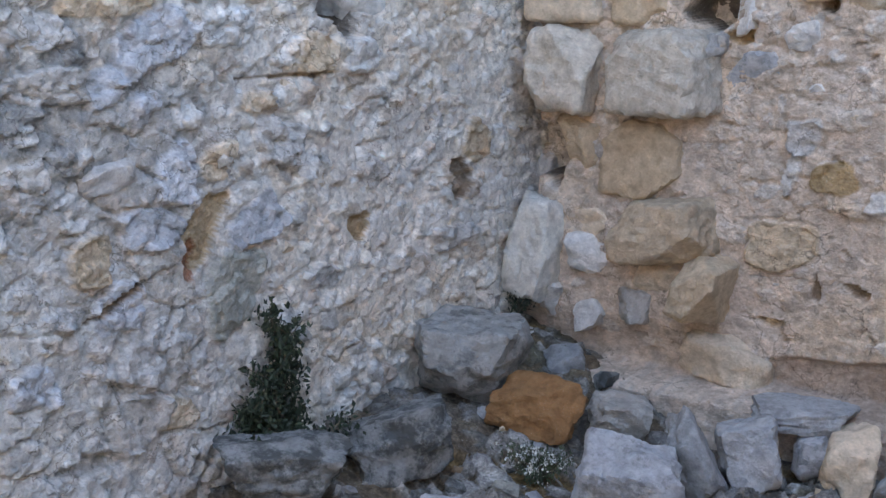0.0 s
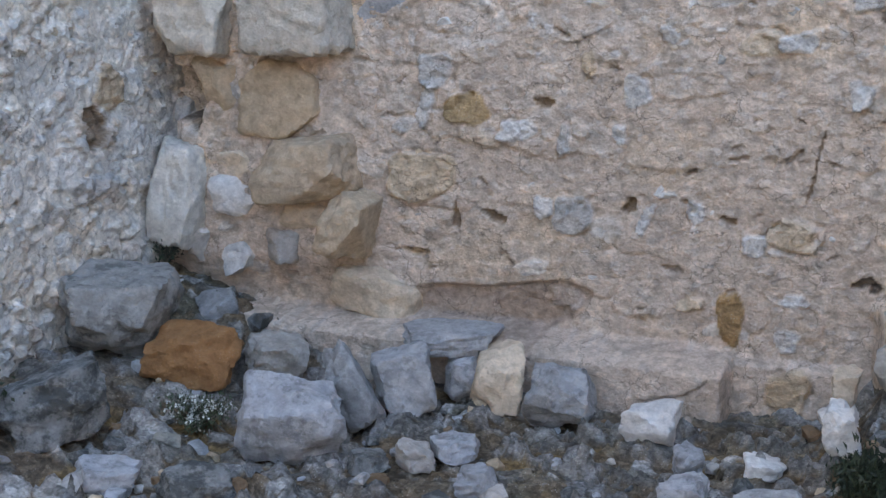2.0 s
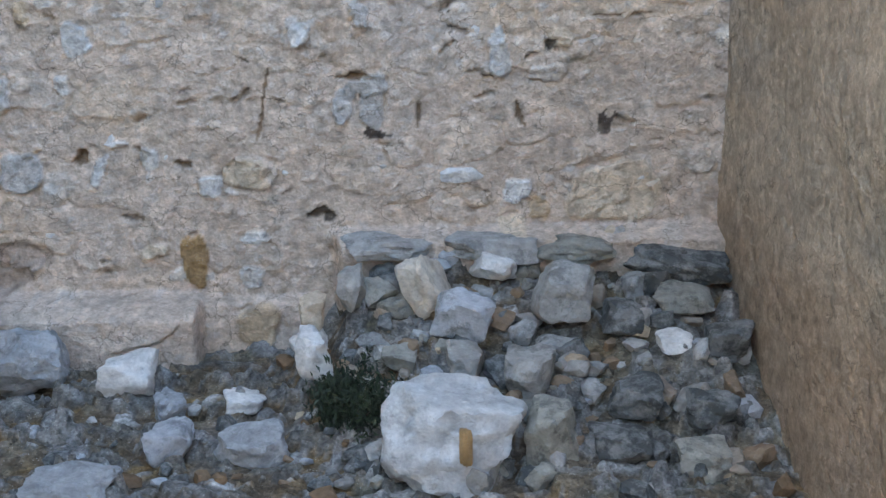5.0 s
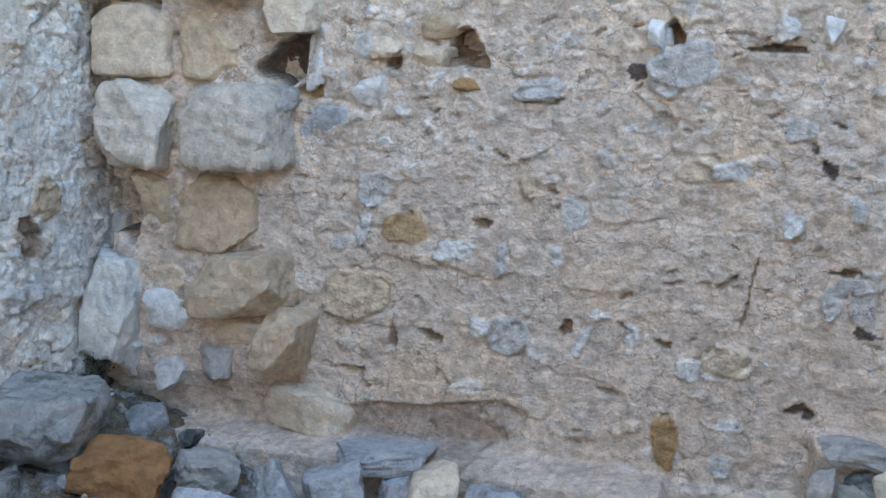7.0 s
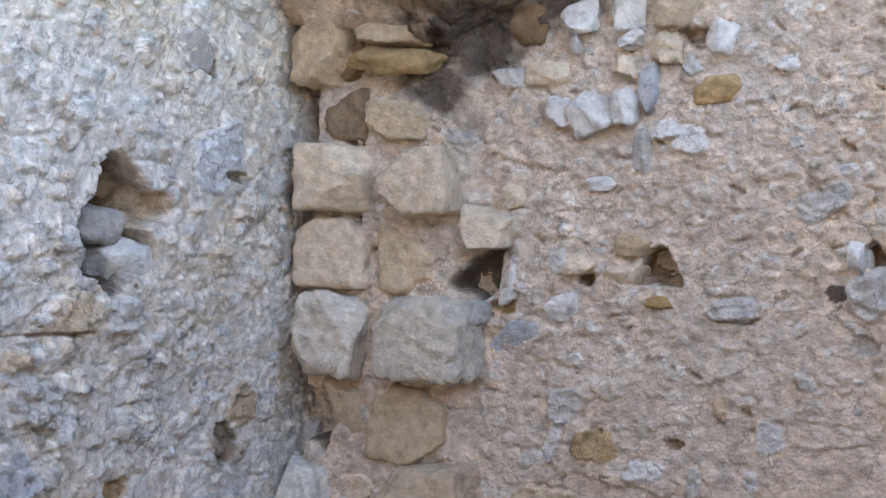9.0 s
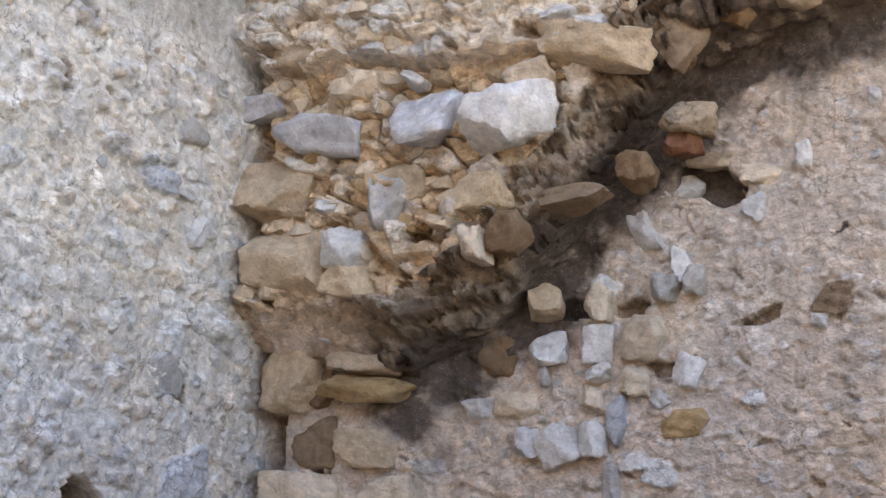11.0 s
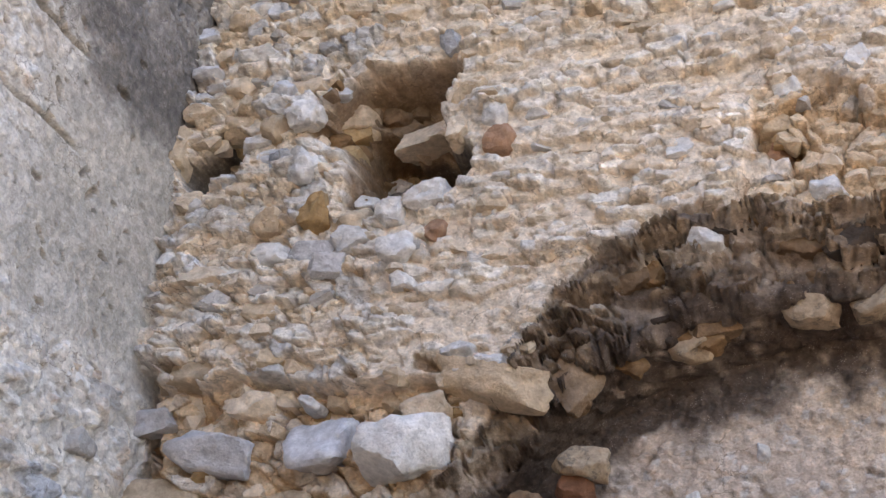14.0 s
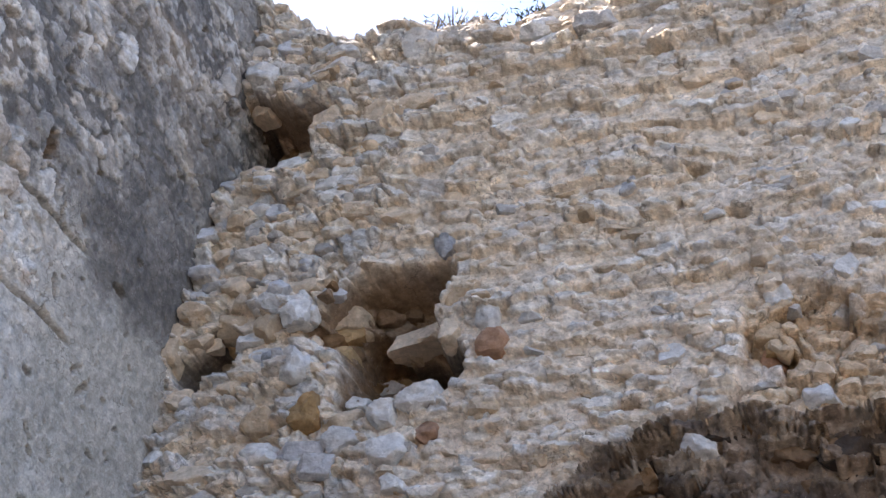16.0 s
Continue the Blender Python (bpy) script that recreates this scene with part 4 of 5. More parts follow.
stone(wall_back, -1.844, 1.773, 0.073, 0.087, 0, "cream", 0.04)
stone(wall_left, 1.981, 1.084, 0.187, 0.094, -12, "grey", 0.03)
stone(wall_left, 1.025, 1.616, 0.224, 0.126, 0, "grey", -0.03, 0.0)
stone(wall_left, 0.921, 1.521, 0.216, 0.143, 0, "white", 0, 0.0)
stone(wall_left, 1.184, 1.496, 0.11, 0.107, 0, "white", 0.01, 0.0)
stone(wall_left, 0.972, 1.742, 0.145, 0.095, -20, "brown", -0.09, 0.0)
stone(wall_left, 0.669, 2.194, 0.238, 0.15, 10, "grey", 0.03)
stone(wall_left, 0.681, 3.019, 0.188, 0.114, 0, "grey", 0.03)
stone(wall_left, 0.683, 2.807, 0.107, 0.065, 0, "white", 0.03)
stone(wall_left, 0.583, 2.682, 0.144, 0.141, 0, "white", 0.02)
stone(wall_left, 0.736, 3.212, 0.103, 0.059, 0, "white", 0.02)
stone(wall_left, 0.599, 5.547, 0.078, 0.141, 0, "grey", 0.04)
stone(wall_back, -1.968, 1.361, 0.107, 0.095, 0, "grey", 0.12, 0.0)
stone(wall_back, -2.421, 0.998, 0.18, 0.24, -10, "tan", 0.12, 0.0)
stone(wall_back, -2.394, 0.606, 0.198, 0.143, 0, "white", 0.13, 0.0)
stone(wall_back, -2.55, 0.436, 0.103, 0.171, 20, "white", 0.12, 0.0)
stone(wall_back, -2.368, 0.38, 0.114, 0.141, -15, "white", 0.13, 0.0)
stone(wall_back, -2.196, 0.421, 0.138, 0.147, 0, "grey", 0.12, 0.0)
stone(wall_back, -2.415, 0.701, 0.262, 0.132, 0, "cream", 0.1, 0.0)
stone(wall_back, -2.118, 0.544, 0.197, 0.121, 0, "cream", 0.1, 0.0)
stone(wall_back, -1.865, 0.29, 0.326, 0.185, 10, "cream", 0.08)
stone(wall_back, -2.649, 0.26, 0.131, 0.064, 0, "white", 0.2, 0.0)
stone(wall_back, -2.68, 0.866, 0.096, 0.136, 0, "grey", 0.04)
stone(wall_back, -2.269, 2.224, 0.337, 0.107, 3, "ochretan", 0.2, 0.0)
stone(wall_back, -2.399, 2.413, 0.173, 0.107, 0, "white", 0.2, 0.0)
stone(wall_back, -2.275, 2.323, 0.27, 0.099, 0, "cream", 0.18, 0.0)
stone(wall_back, -2.499, 2.227, 0.187, 0.142, 0, "brown", 0.1, 0.0)
stone(wall_back, -2.491, 2.63, 0.369, 0.256, -8, "tan", 0.04, 0.32)
stone(wall_back, -2.243, 2.646, 0.147, 0.17, 0, "white", 0.05, 0.32)
stone(wall_back, -2.56, 2.906, 0.279, 0.228, -4, "tan", 0.03, 0.32)
stone(wall_back, -2.323, 2.814, 0.084, 0.058, 0, "white", 0.03, 0.32)
stone(wall_back, -2.108, 2.817, 0.178, 0.197, 0, "grey", 0.05, 0.32)
stone(wall_back, -1.77, 2.658, 0.1, 0.119, 0, "cream", 0.05, 0.32)
stone(wall_back, -1.661, 2.701, 0.126, 0.138, 0, "brown", 0.02, 0.32)
stone(wall_back, -2.378, 3.085, 0.359, 0.152, 10, "whiteblue", 0.07, 0.32)
stone(wall_back, -2.68, 3.211, 0.266, 0.114, -5, "whiteblue", 0.03, 0.32)
stone(wall_back, -1.964, 3.096, 0.256, 0.186, 0, "whiteblue", 0.1, 0.32)
stone(wall_back, -1.654, 3.08, 0.295, 0.218, 0, "white", 0.12, 0.32)
stone(wall_back, -2.238, 3.253, 0.19, 0.128, 15, "cream", 0.05, 0.32)
stone(wall_back, -2.017, 3.241, 0.096, 0.05, 20, "white", 0.04, 0.32)
stone(wall_back, -1.606, 3.223, 0.187, 0.115, -10, "cream", 0.05, 0.32)
stone(wall_back, -1.381, 3.303, 0.406, 0.159, 6, "tan", 0.07, 0.32)
stone(wall_back, -1.492, 3.407, 0.121, 0.083, 0, "white", 0.07, 0.32)
stone(wall_back, -1.371, 3.352, 0.128, 0.057, 0, "white", 0.07, 0.32)
stone(wall_back, -1.74, 3.53, 0.185, 0.142, 12, "tan", 0.05, 0.32)
stone(wall_back, -1.878, 3.482, 0.108, 0.129, 0, "tan", 0.04, 0.32)
stone(wall_back, -2.705, 3.514, 0.179, 0.153, 0, "white", 0.05, 0.32)
stone(wall_back, -2.74, 3.424, 0.139, 0.091, 0, "white", 0.05, 0.32)
stone(wall_back, -2.386, 3.385, 0.503, 0.115, -4, "tan", 0.05, 0.32)
stone(wall_back, -1.128, 3.34, 0.173, 0.218, 30, "browntan", -0.03, 0.32)
stone(wall_back, -0.685, 3.746, 0.113, 0.082, 15, "white", 0.05, 0.32)
stone(wall_back, -1.125, 3.088, 0.193, 0.102, 5, "tansoot", 0.02, 0.22)
stone(wall_back, -1.153, 3.027, 0.133, 0.1, -10, "redbrown", -0.03, 0.22)
stone(wall_back, -1.288, 2.935, 0.127, 0.126, 0, "brown", 0.02, 0.22)
stone(wall_back, -1.476, 2.844, 0.231, 0.094, -5, "browntan", 0.03, 0.26)
stone(wall_back, -2.067, 2.898, 0.214, 0.159, 0, "tan", 0.01, 0.32)
stone(wall_back, -1.792, 2.848, 0.244, 0.154, 0, "tan", 0.01, 0.32)
stone(wall_back, -2.241, 2.564, 0.214, 0.134, 0, "tan", 0.02, 0.32)
stone(wall_back, -1.1, 3.017, 0.182, 0.088, 8, "tan", 0.03)
stone(wall_back, -0.922, 2.936, 0.124, 0.084, 0, "cream", 0.04)
stone(wall_back, -1.196, 2.916, 0.149, 0.111, 0, "white", 0.04)
stone(wall_back, -0.788, 2.99, 0.062, 0.114, 0, "white", 0.03)
stone(wall_back, -0.945, 2.83, 0.077, 0.098, 0, "white", 0.03)
stone(wall_back, -0.563, 3.171, 0.048, 0.073, 0, "white", 0.03)
stone(wall_back, -0.448, 2.96, 0.046, 0.048, 0, "white", 0.02)
stone(wall_back, -1.304, 2.758, 0.091, 0.161, -25, "white", 0.05)
stone(wall_back, -0.574, 3.004, 0.122, 0.094, 0, "grey", 0.01)
stone(wall_back, -0.508, 2.876, 0.12, 0.082, 0, "white", 0.02)
stone(wall_back, -1.183, 2.652, 0.076, 0.13, -20, "white", 0.04)
stone(wall_back, -1.44, 2.579, 0.098, 0.098, 0, "white", 0.04)
stone(wall_back, -1.737, 4.355, 0.274, 0.11, -5, "cream", 0.1, 0.24)
stone(wall_back, -1.547, 4.423, 0.149, 0.137, 0, "tan", 0.03)
stone(wall_back, -1.566, 4.264, 0.072, 0.135, 0, "cream", 0.05)
stone(wall_back, -2.558, 4.127, 0.19, 0.116, -8, "white", 0.08)
stone(wall_back, -1.664, 3.992, 0.176, 0.101, -15, "white", 0.06)
stone(wall_back, -1.791, 3.942, 0.113, 0.108, 0, "white", 0.07)
stone(wall_back, -1.427, 4.298, 0.086, 0.135, 0, "white", 0.05)
stone(wall_back, -1.395, 4.192, 0.122, 0.098, 0, "redtan", 0.05)
stone(wall_back, -2.418, 5.44, 0.187, 0.155, 0, "cream", 0.06)
stone(wall_back, -2.232, 5.35, 0.175, 0.128, 0, "cream", 0.05)
stone(wall_back, -2.472, 4.932, 0.186, 0.118, 0, "white", 0.05)
stone(wall_back, -2.428, 4.683, 0.165, 0.083, 0, "white", 0.05)
stone(wall_back, -2.291, 4.431, 0.084, 0.091, 0, "white", 0.05)
stone(wall_back, -2.18, 4.384, 0.118, 0.134, 0, "white", 0.05)
stone(wall_back, -2.296, 4.341, 0.11, 0.115, 0, "tan", 0.06)
stone(wall_back, -2.261, 4.199, 0.096, 0.086, 0, "blue", 0.04)
stone(wall_back, -2.138, 4.136, 0.131, 0.138, 0, "white", 0.05)
stone(wall_back, -2.071, 3.956, 0.104, 0.15, 0, "ochre", 0.04)
stone(wall_back, -1.939, 3.923, 0.157, 0.148, 0, "tan", 0.05)
stone(wall_back, -2.259, 3.924, 0.125, 0.104, 0, "tan", 0.04)
stone(wall_back, -1.618, 3.87, 0.094, 0.111, 0, "redtan", 0.04)
stone(wall_back, -1.916, 3.831, 0.139, 0.099, -20, "white", 0.07)
stone(wall_back, -2.068, 3.786, 0.193, 0.076, 0, "whiteblue", 0.06)
stone(wall_back, -2.218, 3.783, 0.145, 0.079, 0, "white", 0.06)
stone(wall_back, -1.985, 3.715, 0.143, 0.075, 0, "whiteblue", 0.06)
stone(wall_back, -1.71, 3.661, 0.083, 0.064, 0, "white", 0.06)
stone(wall_back, -1.751, 3.782, 0.161, 0.108, 0, "white", 0.06)
stone(wall_back, -2.467, 3.707, 0.174, 0.095, 0, "cream", 0.05)
stone(wall_back, -0.765, 4.098, 0.095, 0.109, 0, "white", 0.03)
stone(wall_back, -0.414, 4.295, 0.094, 0.094, -20, "white", 0.04)
stone(wall_back, -0.458, 4.167, 0.128, 0.078, 0, "tan", 0.06)
stone(wall_back, -0.302, 3.905, 0.113, 0.082, -15, "white", 0.05)
stone(wall_back, -0.451, 4.45, 0.106, 0.09, 0, "cream", 0.05)
stone(wall_back, -0.186, 4.372, 0.083, 0.092, 30, "white", 0.04)
stone(wall_back, -0.663, 4.245, 0.082, 0.066, 0, "tan", 0.03)
stone(wall_back, -1.635, 4.662, 0.081, 0.114, -15, "blue", 0.04)
stone(wall_back, -1.835, 4.832, 0.148, 0.097, 0, "cream", 0.05)
stone(wall_back, -1.343, 5.768, 0.17, 0.129, -10, "white", 0.06)
stone(wall_back, -1.098, 5.723, 0.183, 0.106, 0, "grey", 0.06)
stone(wall_back, -0.949, 4.841, 0.085, 0.081, -15, "blue", 0.03)
stone(wall_back, -0.736, 4.881, 0.05, 0.067, 0, "cream", 0.03)
stone(wall_back, -2.005, 5.202, 0.129, 0.109, 0, "tan", 0.04)
stone(wall_back, -1.863, 5.753, 0.16, 0.122, -15, "white", 0.04)
stone(wall_back, -2.26, 5.743, 0.225, 0.142, 0, "white", 0.04)
stone(wall_back, -2.61, 5.694, 0.176, 0.143, 0, "white", 0.05)
stone(wall_back, -2.024, 5.524, 0.085, 0.077, 0, "white", 0.04)
stone(wall_back, -1.847, 5.422, 0.206, 0.114, -12, "cream", 0.03)
stone(wall_back, -0.888, 4.63, 0.103, 0.077, -10, "tan", 0.04)
stone(wall_back, -0.423, 5.102, 0.122, 0.083, -5, "cream", 0.03)
stone(wall_back, -0.13, 4.967, 0.077, 0.053, -20, "white", 0.03)
stone(wall_back, -2.49, 4.394, 0.151, 0.121, 0, "tan", 0.04)
stone(wall_back, -2.717, 4.28, 0.115, 0.212, 0, "tan", 0.05)
stone(wall_back, -2.2, 4.526, 0.197, 0.081, -10, "cream", 0.04)


# torn stones of the vault, in rows that hang out over the hollow
rng = random.Random(31)
# loose fill inside the hollows of the upper wall
for ca, cb, wa, wb, count in ((-1.92, 4.36, 0.25, 0.17, 22), (-2.50, 5.38, 0.20, 0.16, 12), (-2.55, 4.30, 0.10, 0.08, 5), (-0.45, 4.10, 0.06, 0.05, 3)):
    for i in range(count):
        r, t = math.sqrt(rng.random()), rng.uniform(0, 2 * math.pi)
        w = rng.uniform(0.05, 0.13)
        stone(wall_back, ca + wa * r * math.cos(t), cb + wb * r * math.sin(t), w, w * rng.uniform(0.5, 0.9), rng.uniform(-35, 35), rng.choice(("brown", "browndeep", "ochretan", "tan", "redtan", "browntan")), rng.uniform(0.02, 0.06), chips=rng.random() < 0.3)
# brown and sooty stones; the near-black ones also carry the overhang's shade
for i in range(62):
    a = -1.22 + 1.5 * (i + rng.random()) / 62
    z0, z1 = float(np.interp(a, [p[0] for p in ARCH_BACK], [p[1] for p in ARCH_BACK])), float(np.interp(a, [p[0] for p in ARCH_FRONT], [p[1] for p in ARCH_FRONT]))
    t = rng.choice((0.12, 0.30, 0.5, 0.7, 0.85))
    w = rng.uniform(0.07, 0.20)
    stone(wall_back, a, z0 + (z1 - z0) * t + rng.uniform(-0.02, 0.02), w, w * rng.uniform(0.4, 0.75), rng.uniform(-25, 20), rng.choice(("brown", "brown", "soot_shade", "soot_shade", "soot_shade", "tansoot", "brown", "browndeep")), rng.uniform(-0.01, 0.03), 0.27 + 0.05 * t, chips=rng.random() < 0.35)


# ---- the pier: squared blocks, every other course torn out ----
pier_thing = tagged(new("stone_pier"), "remains of a squared limestone pier with toothed broken blocks", "pier")
pier_thing.location = (-2.35, -0.05, 0.3)


def pier_block(a, b, w, h, rot, tone, out):
    COUNT[0] += 1
    d = 0.30
    ob = part("block", block_mesh("block", COUNT[0], 0.055 if h < 0.3 else 0.075), tone, None)
    ob.matrix_world = Matrix.Translation((a - pier_thing.location.x, -(out - d / 2) - pier_thing.location.y, b - pier_thing.location.z)) @ Matrix.Rotation(radians(rot), 4, "Y") @ Matrix.Diagonal((w * 0.99, d, h * 1.0, 1))
    ob.parent = pier_thing
    return ob


pier_block(-2.508, 1.812, 0.291, 0.255, 0, "cream", 0.19)
pier_block(-2.160, 1.807, 0.285, 0.255, -5, "cream", 0.20)
pier_block(-2.512, 1.549, 0.318, 0.275, 0, "cream", 0.13)
pier_block(-2.223, 1.531, 0.23, 0.251, 0, "tan", 0.10)
pier_block(-2.490, 1.256, 0.275, 0.320, 4, "creamgrey", 0.20)
pier_block(-2.108, 1.264, 0.365, 0.310, -3, "creamgrey", 0.23)
pier_block(-2.19, 0.957, 0.33, 0.29, 0, "tan", 0.11)
pier_block(-2.59, 0.605, 0.205, 0.40, 3, "greyslab", 0.20)
pier_block(-2.09, 0.725, 0.36, 0.225, -7, "creamochre", 0.23)
pier_block(-1.925, 0.540, 0.165, 0.235, 14, "tan", 0.21)
pier_block(-2.275, 2.02, 0.258, 0.15, 0, "tan", 0.12)
pier_block(-2.488, 2.044, 0.195, 0.208, 0, "browntan", 0.08)
pier_block(-2.575, 2.285, 0.235, 0.30, 0, "tan", 0.18)


# ---- fallen stones ----
KIND = {
    "blockdark": "grey lichened squared block at the pier foot", "ochrerock": "ochre stone lying at the pier foot", "greyrock": "smooth grey stone lying in the rubble",
    "dark": "dark lichen-covered boulder on the soil", "blue": "blue-grey limestone lump on stony soil", "paleblue": "pale blue-grey limestone at the wall foot",
    "cream": "cream limestone lump at the wall foot", "white": "white limestone lump on the soil", "tanblock": "tan squared block at the wall foot",
    "grey": "grey limestone lump on the soil", "whitestripe": "large white boulder with a yellow stripe", "lichgrey": "grey lichen-speckled stone on the mound",
    "lichwhite": "white lichen-speckled stone on the mound", "creamgrey": "cream-grey upright stone on the mound",
}


def boulder(x, y, z, w, h, rot, tone):
    """A fallen stone, its foot a little in the soil."""
    COUNT[0] += 1
    d = 0.75 * (w + h) / 2 + 0.05
    way = Vector((x, y + 4.25, 0)).normalized()
    me = rock_mesh("boulder", 700 + COUNT[0], 5 if w > 0.2 else 4, 0.66, 9, 0.075, 0.16, 0.3, 34)
    ob = part("boulder", me, tone)
    turn = math.atan2(way.x, way.y)
    ob.matrix_world = Matrix.Translation((x + way.x * d * 0.3, y + way.y * d * 0.3, z + h * 0.46)) @ Matrix.Rotation(-turn, 4, "Z") @ Matrix.Rotation(radians(rot), 4, "Y") @ Matrix.Diagonal((w * 1.03, d, h * 1.03, 1))
    return tagged(ob, KIND[tone], "rock", "fallen stones at the wall foot")


boulder(-2.479, -0.68, 0.16, 0.435, 0.308, 0, "blockdark")
boulder(-2.235, -0.645, 0.10, 0.33, 0.185, 3, "ochrerock")
boulder(-2.044, -0.439, 0.06, 0.217, 0.16, 8, "greyrock")
boulder(-2.339, -1.254, 0.1, 0.345, 0.234, -10, "dark")
boulder(-2.41, -1.67, 0.16, 0.382, 0.182, 0, "dark")
boulder(-1.733, -0.936, 0, 0.317, 0.259, 10, "blue")
boulder(-1.667, -0.660, 0, 0.13, 0.31, -24, "paleblue")
boulder(-1.555, -0.500, 0, 0.20, 0.255, -6, "paleblue")
boulder(-1.43, -0.30, 0.03, 0.12, 0.155, 0, "blue")
boulder(-1.471, -0.263, 0.16, 0.34, 0.10, -2, "paleblue")
boulder(-1.3, -0.322, 0, 0.177, 0.239, 0, "cream")
boulder(-1.075, -0.395, 0, 0.232, 0.214, -10, "paleblue")
boulder(-0.771, -0.438, 0, 0.189, 0.148, 0, "white")
boulder(-0.251, 0.148, 0, 0.148, 0.127, 0, "cream")
boulder(-0.216, -0.275, 0, 0.135, 0.158, -25, "white")
boulder(-2.379, -0.215, 0.15, 0.17, 0.125, 0, "paleblue")
boulder(-2.116, -1.312, 0, 0.198, 0.111, 0, "blue")
boulder(-1.5, -0.901, 0, 0.127, 0.066, 0, "dark")
boulder(-1.156, -0.918, 0, 0.118, 0.078, 0, "blue")
boulder(-0.63, -0.574, 0, 0.089, 0.082, 0, "blue")
boulder(-0.427, -0.52, 0, 0.103, 0.061, 0, "white")
boulder(-0.594, -0.759, 0, 0.117, 0.06, 0, "blue")
boulder(-1.292, -0.743, 0, 0.151, 0.084, 0, "blue")
boulder(-1.838, -1.3, 0, 0.217, 0.124, 0, "dark")
boulder(-1.387, -0.822, 0, 0.117, 0.083, 0, "grey")
boulder(-2.307, -0.039, 0.1, 0.145, 0.104, 0, "grey")
boulder(-2.469, -0.053, 0.12, 0.19, 0.105, -8, "paleblue")
boulder(-0.365, -0.905, 0, 0.2, 0.12, 0, "paleblue")
boulder(-0.587, -0.864, 0, 0.137, 0.104, -10, "blue")
boulder(-0.626, -0.591, 0, 0.093, 0.08, 0, "blue")
boulder(-0.415, -0.542, 0, 0.125, 0.067, 0, "white")
boulder(-0.798, -1.118, 0, 0.266, 0.098, 0, "paleblue")
boulder(-1.167, -0.938, 0, 0.108, 0.06, 0, "blue")
big_white = boulder(0.174, -1.045, 0.004, 0.382, 0.26, 0, "whitestripe")
boulder(0.448, -0.98, -0.02, 0.168, 0.214, 0, "lichgrey")
boulder(0.404, -0.728, 0.118, 0.144, 0.133, 0, "lichwhite")
boulder(0.535, -0.413, 0.231, 0.191, 0.177, 0, "lichwhite")
boulder(0.345, -0.225, 0.299, 0.148, 0.084, 10, "white")
boulder(0.119, -0.383, 0.242, 0.13, 0.195, -25, "creamgrey")
boulder(0.228, -0.512, 0.196, 0.169, 0.158, 15, "blue")
boulder(-0.215, -0.427, 0.226, 0.083, 0.1, 0, "cream")
boulder(-0.205, -0.667, 0.14, 0.105, 0.169, -20, "white")
boulder(-0.101, -0.345, 0.256, 0.09, 0.136, 0, "greyrock")
boulder(0.849, -0.551, 0.182, 0.111, 0.055, -10, "white")
boulder(0.225, -0.653, 0.145, 0.113, 0.103, 0, "greyrock")
boulder(0.125, -0.72, 0.121, 0.073, 0.086, 0, "blue")
boulder(0.009, -0.170, 0.34, 0.29, 0.085, 0, "lichwhite")
boulder(0.337, -0.160, 0.34, 0.345, 0.085, 0, "lichwhite")
boulder(0.607, -0.160, 0.34, 0.26, 0.08, 0, "lichgrey")
boulder(0.926, -0.213, 0.28, 0.368, 0.105, 4, "dark")
boulder(0.711, -0.446, 0.197, 0.134, 0.1, 0, "dark")
boulder(0.915, -0.369, 0.229, 0.186, 0.085, 0, "lichgrey")
boulder(1.005, -0.574, 0.145, 0.143, 0.13, 0, "dark")
boulder(0.695, -0.781, 0.075, 0.155, 0.109, 0, "dark")
boulder(0.899, -0.836, 0.055, 0.153, 0.107, 0, "dark")
boulder(0.625, -0.963, 0.011, 0.179, 0.104, 0, "dark")
boulder(0.843, -1.012, -0.007, 0.161, 0.103, 0, "lichgrey")


# ---- loose chips: walls and soil ----
rng = random.Random(77)
for i in range(190):
    a, b = rng.uniform(-2.66, 0.2), rng.uniform(3.45, 5.85)
    if b > np.interp(a, [p[0] for p in ARCH_FRONT], [p[1] for p in ARCH_FRONT]) + 0.08:
        w = rng.uniform(0.05, 0.13) * (1.15 if a < -1.9 else 0.9)
        stone(wall_back, a, b, w, w * rng.uniform(0.35, 0.7), rng.uniform(-12, 8), rng.choice(("cream", "cream", "white", "grey", "tan", "cream")), rng.uniform(0.012, 0.035), chips=True)
for i in range(85):
    a = -2.68 + 0.75 * rng.random() ** 1.5
    b = rng.uniform(4.0, float(np.interp(a, [p[0] for p in TOP], [p[1] for p in TOP])) - 0.1)
    w = rng.uniform(0.07, 0.16)
    stone(wall_back, a, b, w, w * rng.uniform(0.4, 0.75), rng.uniform(-15, 12), rng.choice(("white", "cream", "cream", "grey", "whiteblue")), rng.uniform(0.02, 0.05))
for i in range(60):
    a = rng.uniform(-2.65, -1.25)
    b = rng.uniform(np.interp(a, [p[0] for p in ARCH_FRONT], [p[1] for p in ARCH_FRONT]), 3.4)
    w = rng.uniform(0.05, 0.13)
    stone(wall_back, a, b, w, w * rng.uniform(0.5, 0.8), rng.uniform(-20, 20), rng.choice(("tan", "cream", "cream", "tan", "ochretan")), rng.uniform(0.015, 0.05), chips=True)
for i in range(70):
    a, b = rng.uniform(-0.05, 2.4), rng.uniform(0.2, 4.2)
    w = rng.uniform(0.03, 0.075)
    if is_bare(a, b, None):
        stone(wall_left, a, b, w, w * rng.uniform(0.6, 1.1), rng.uniform(-40, 40), rng.choice(("white", "grey", "cream", "grey")), rng.uniform(0.004, 0.014), chips=True)
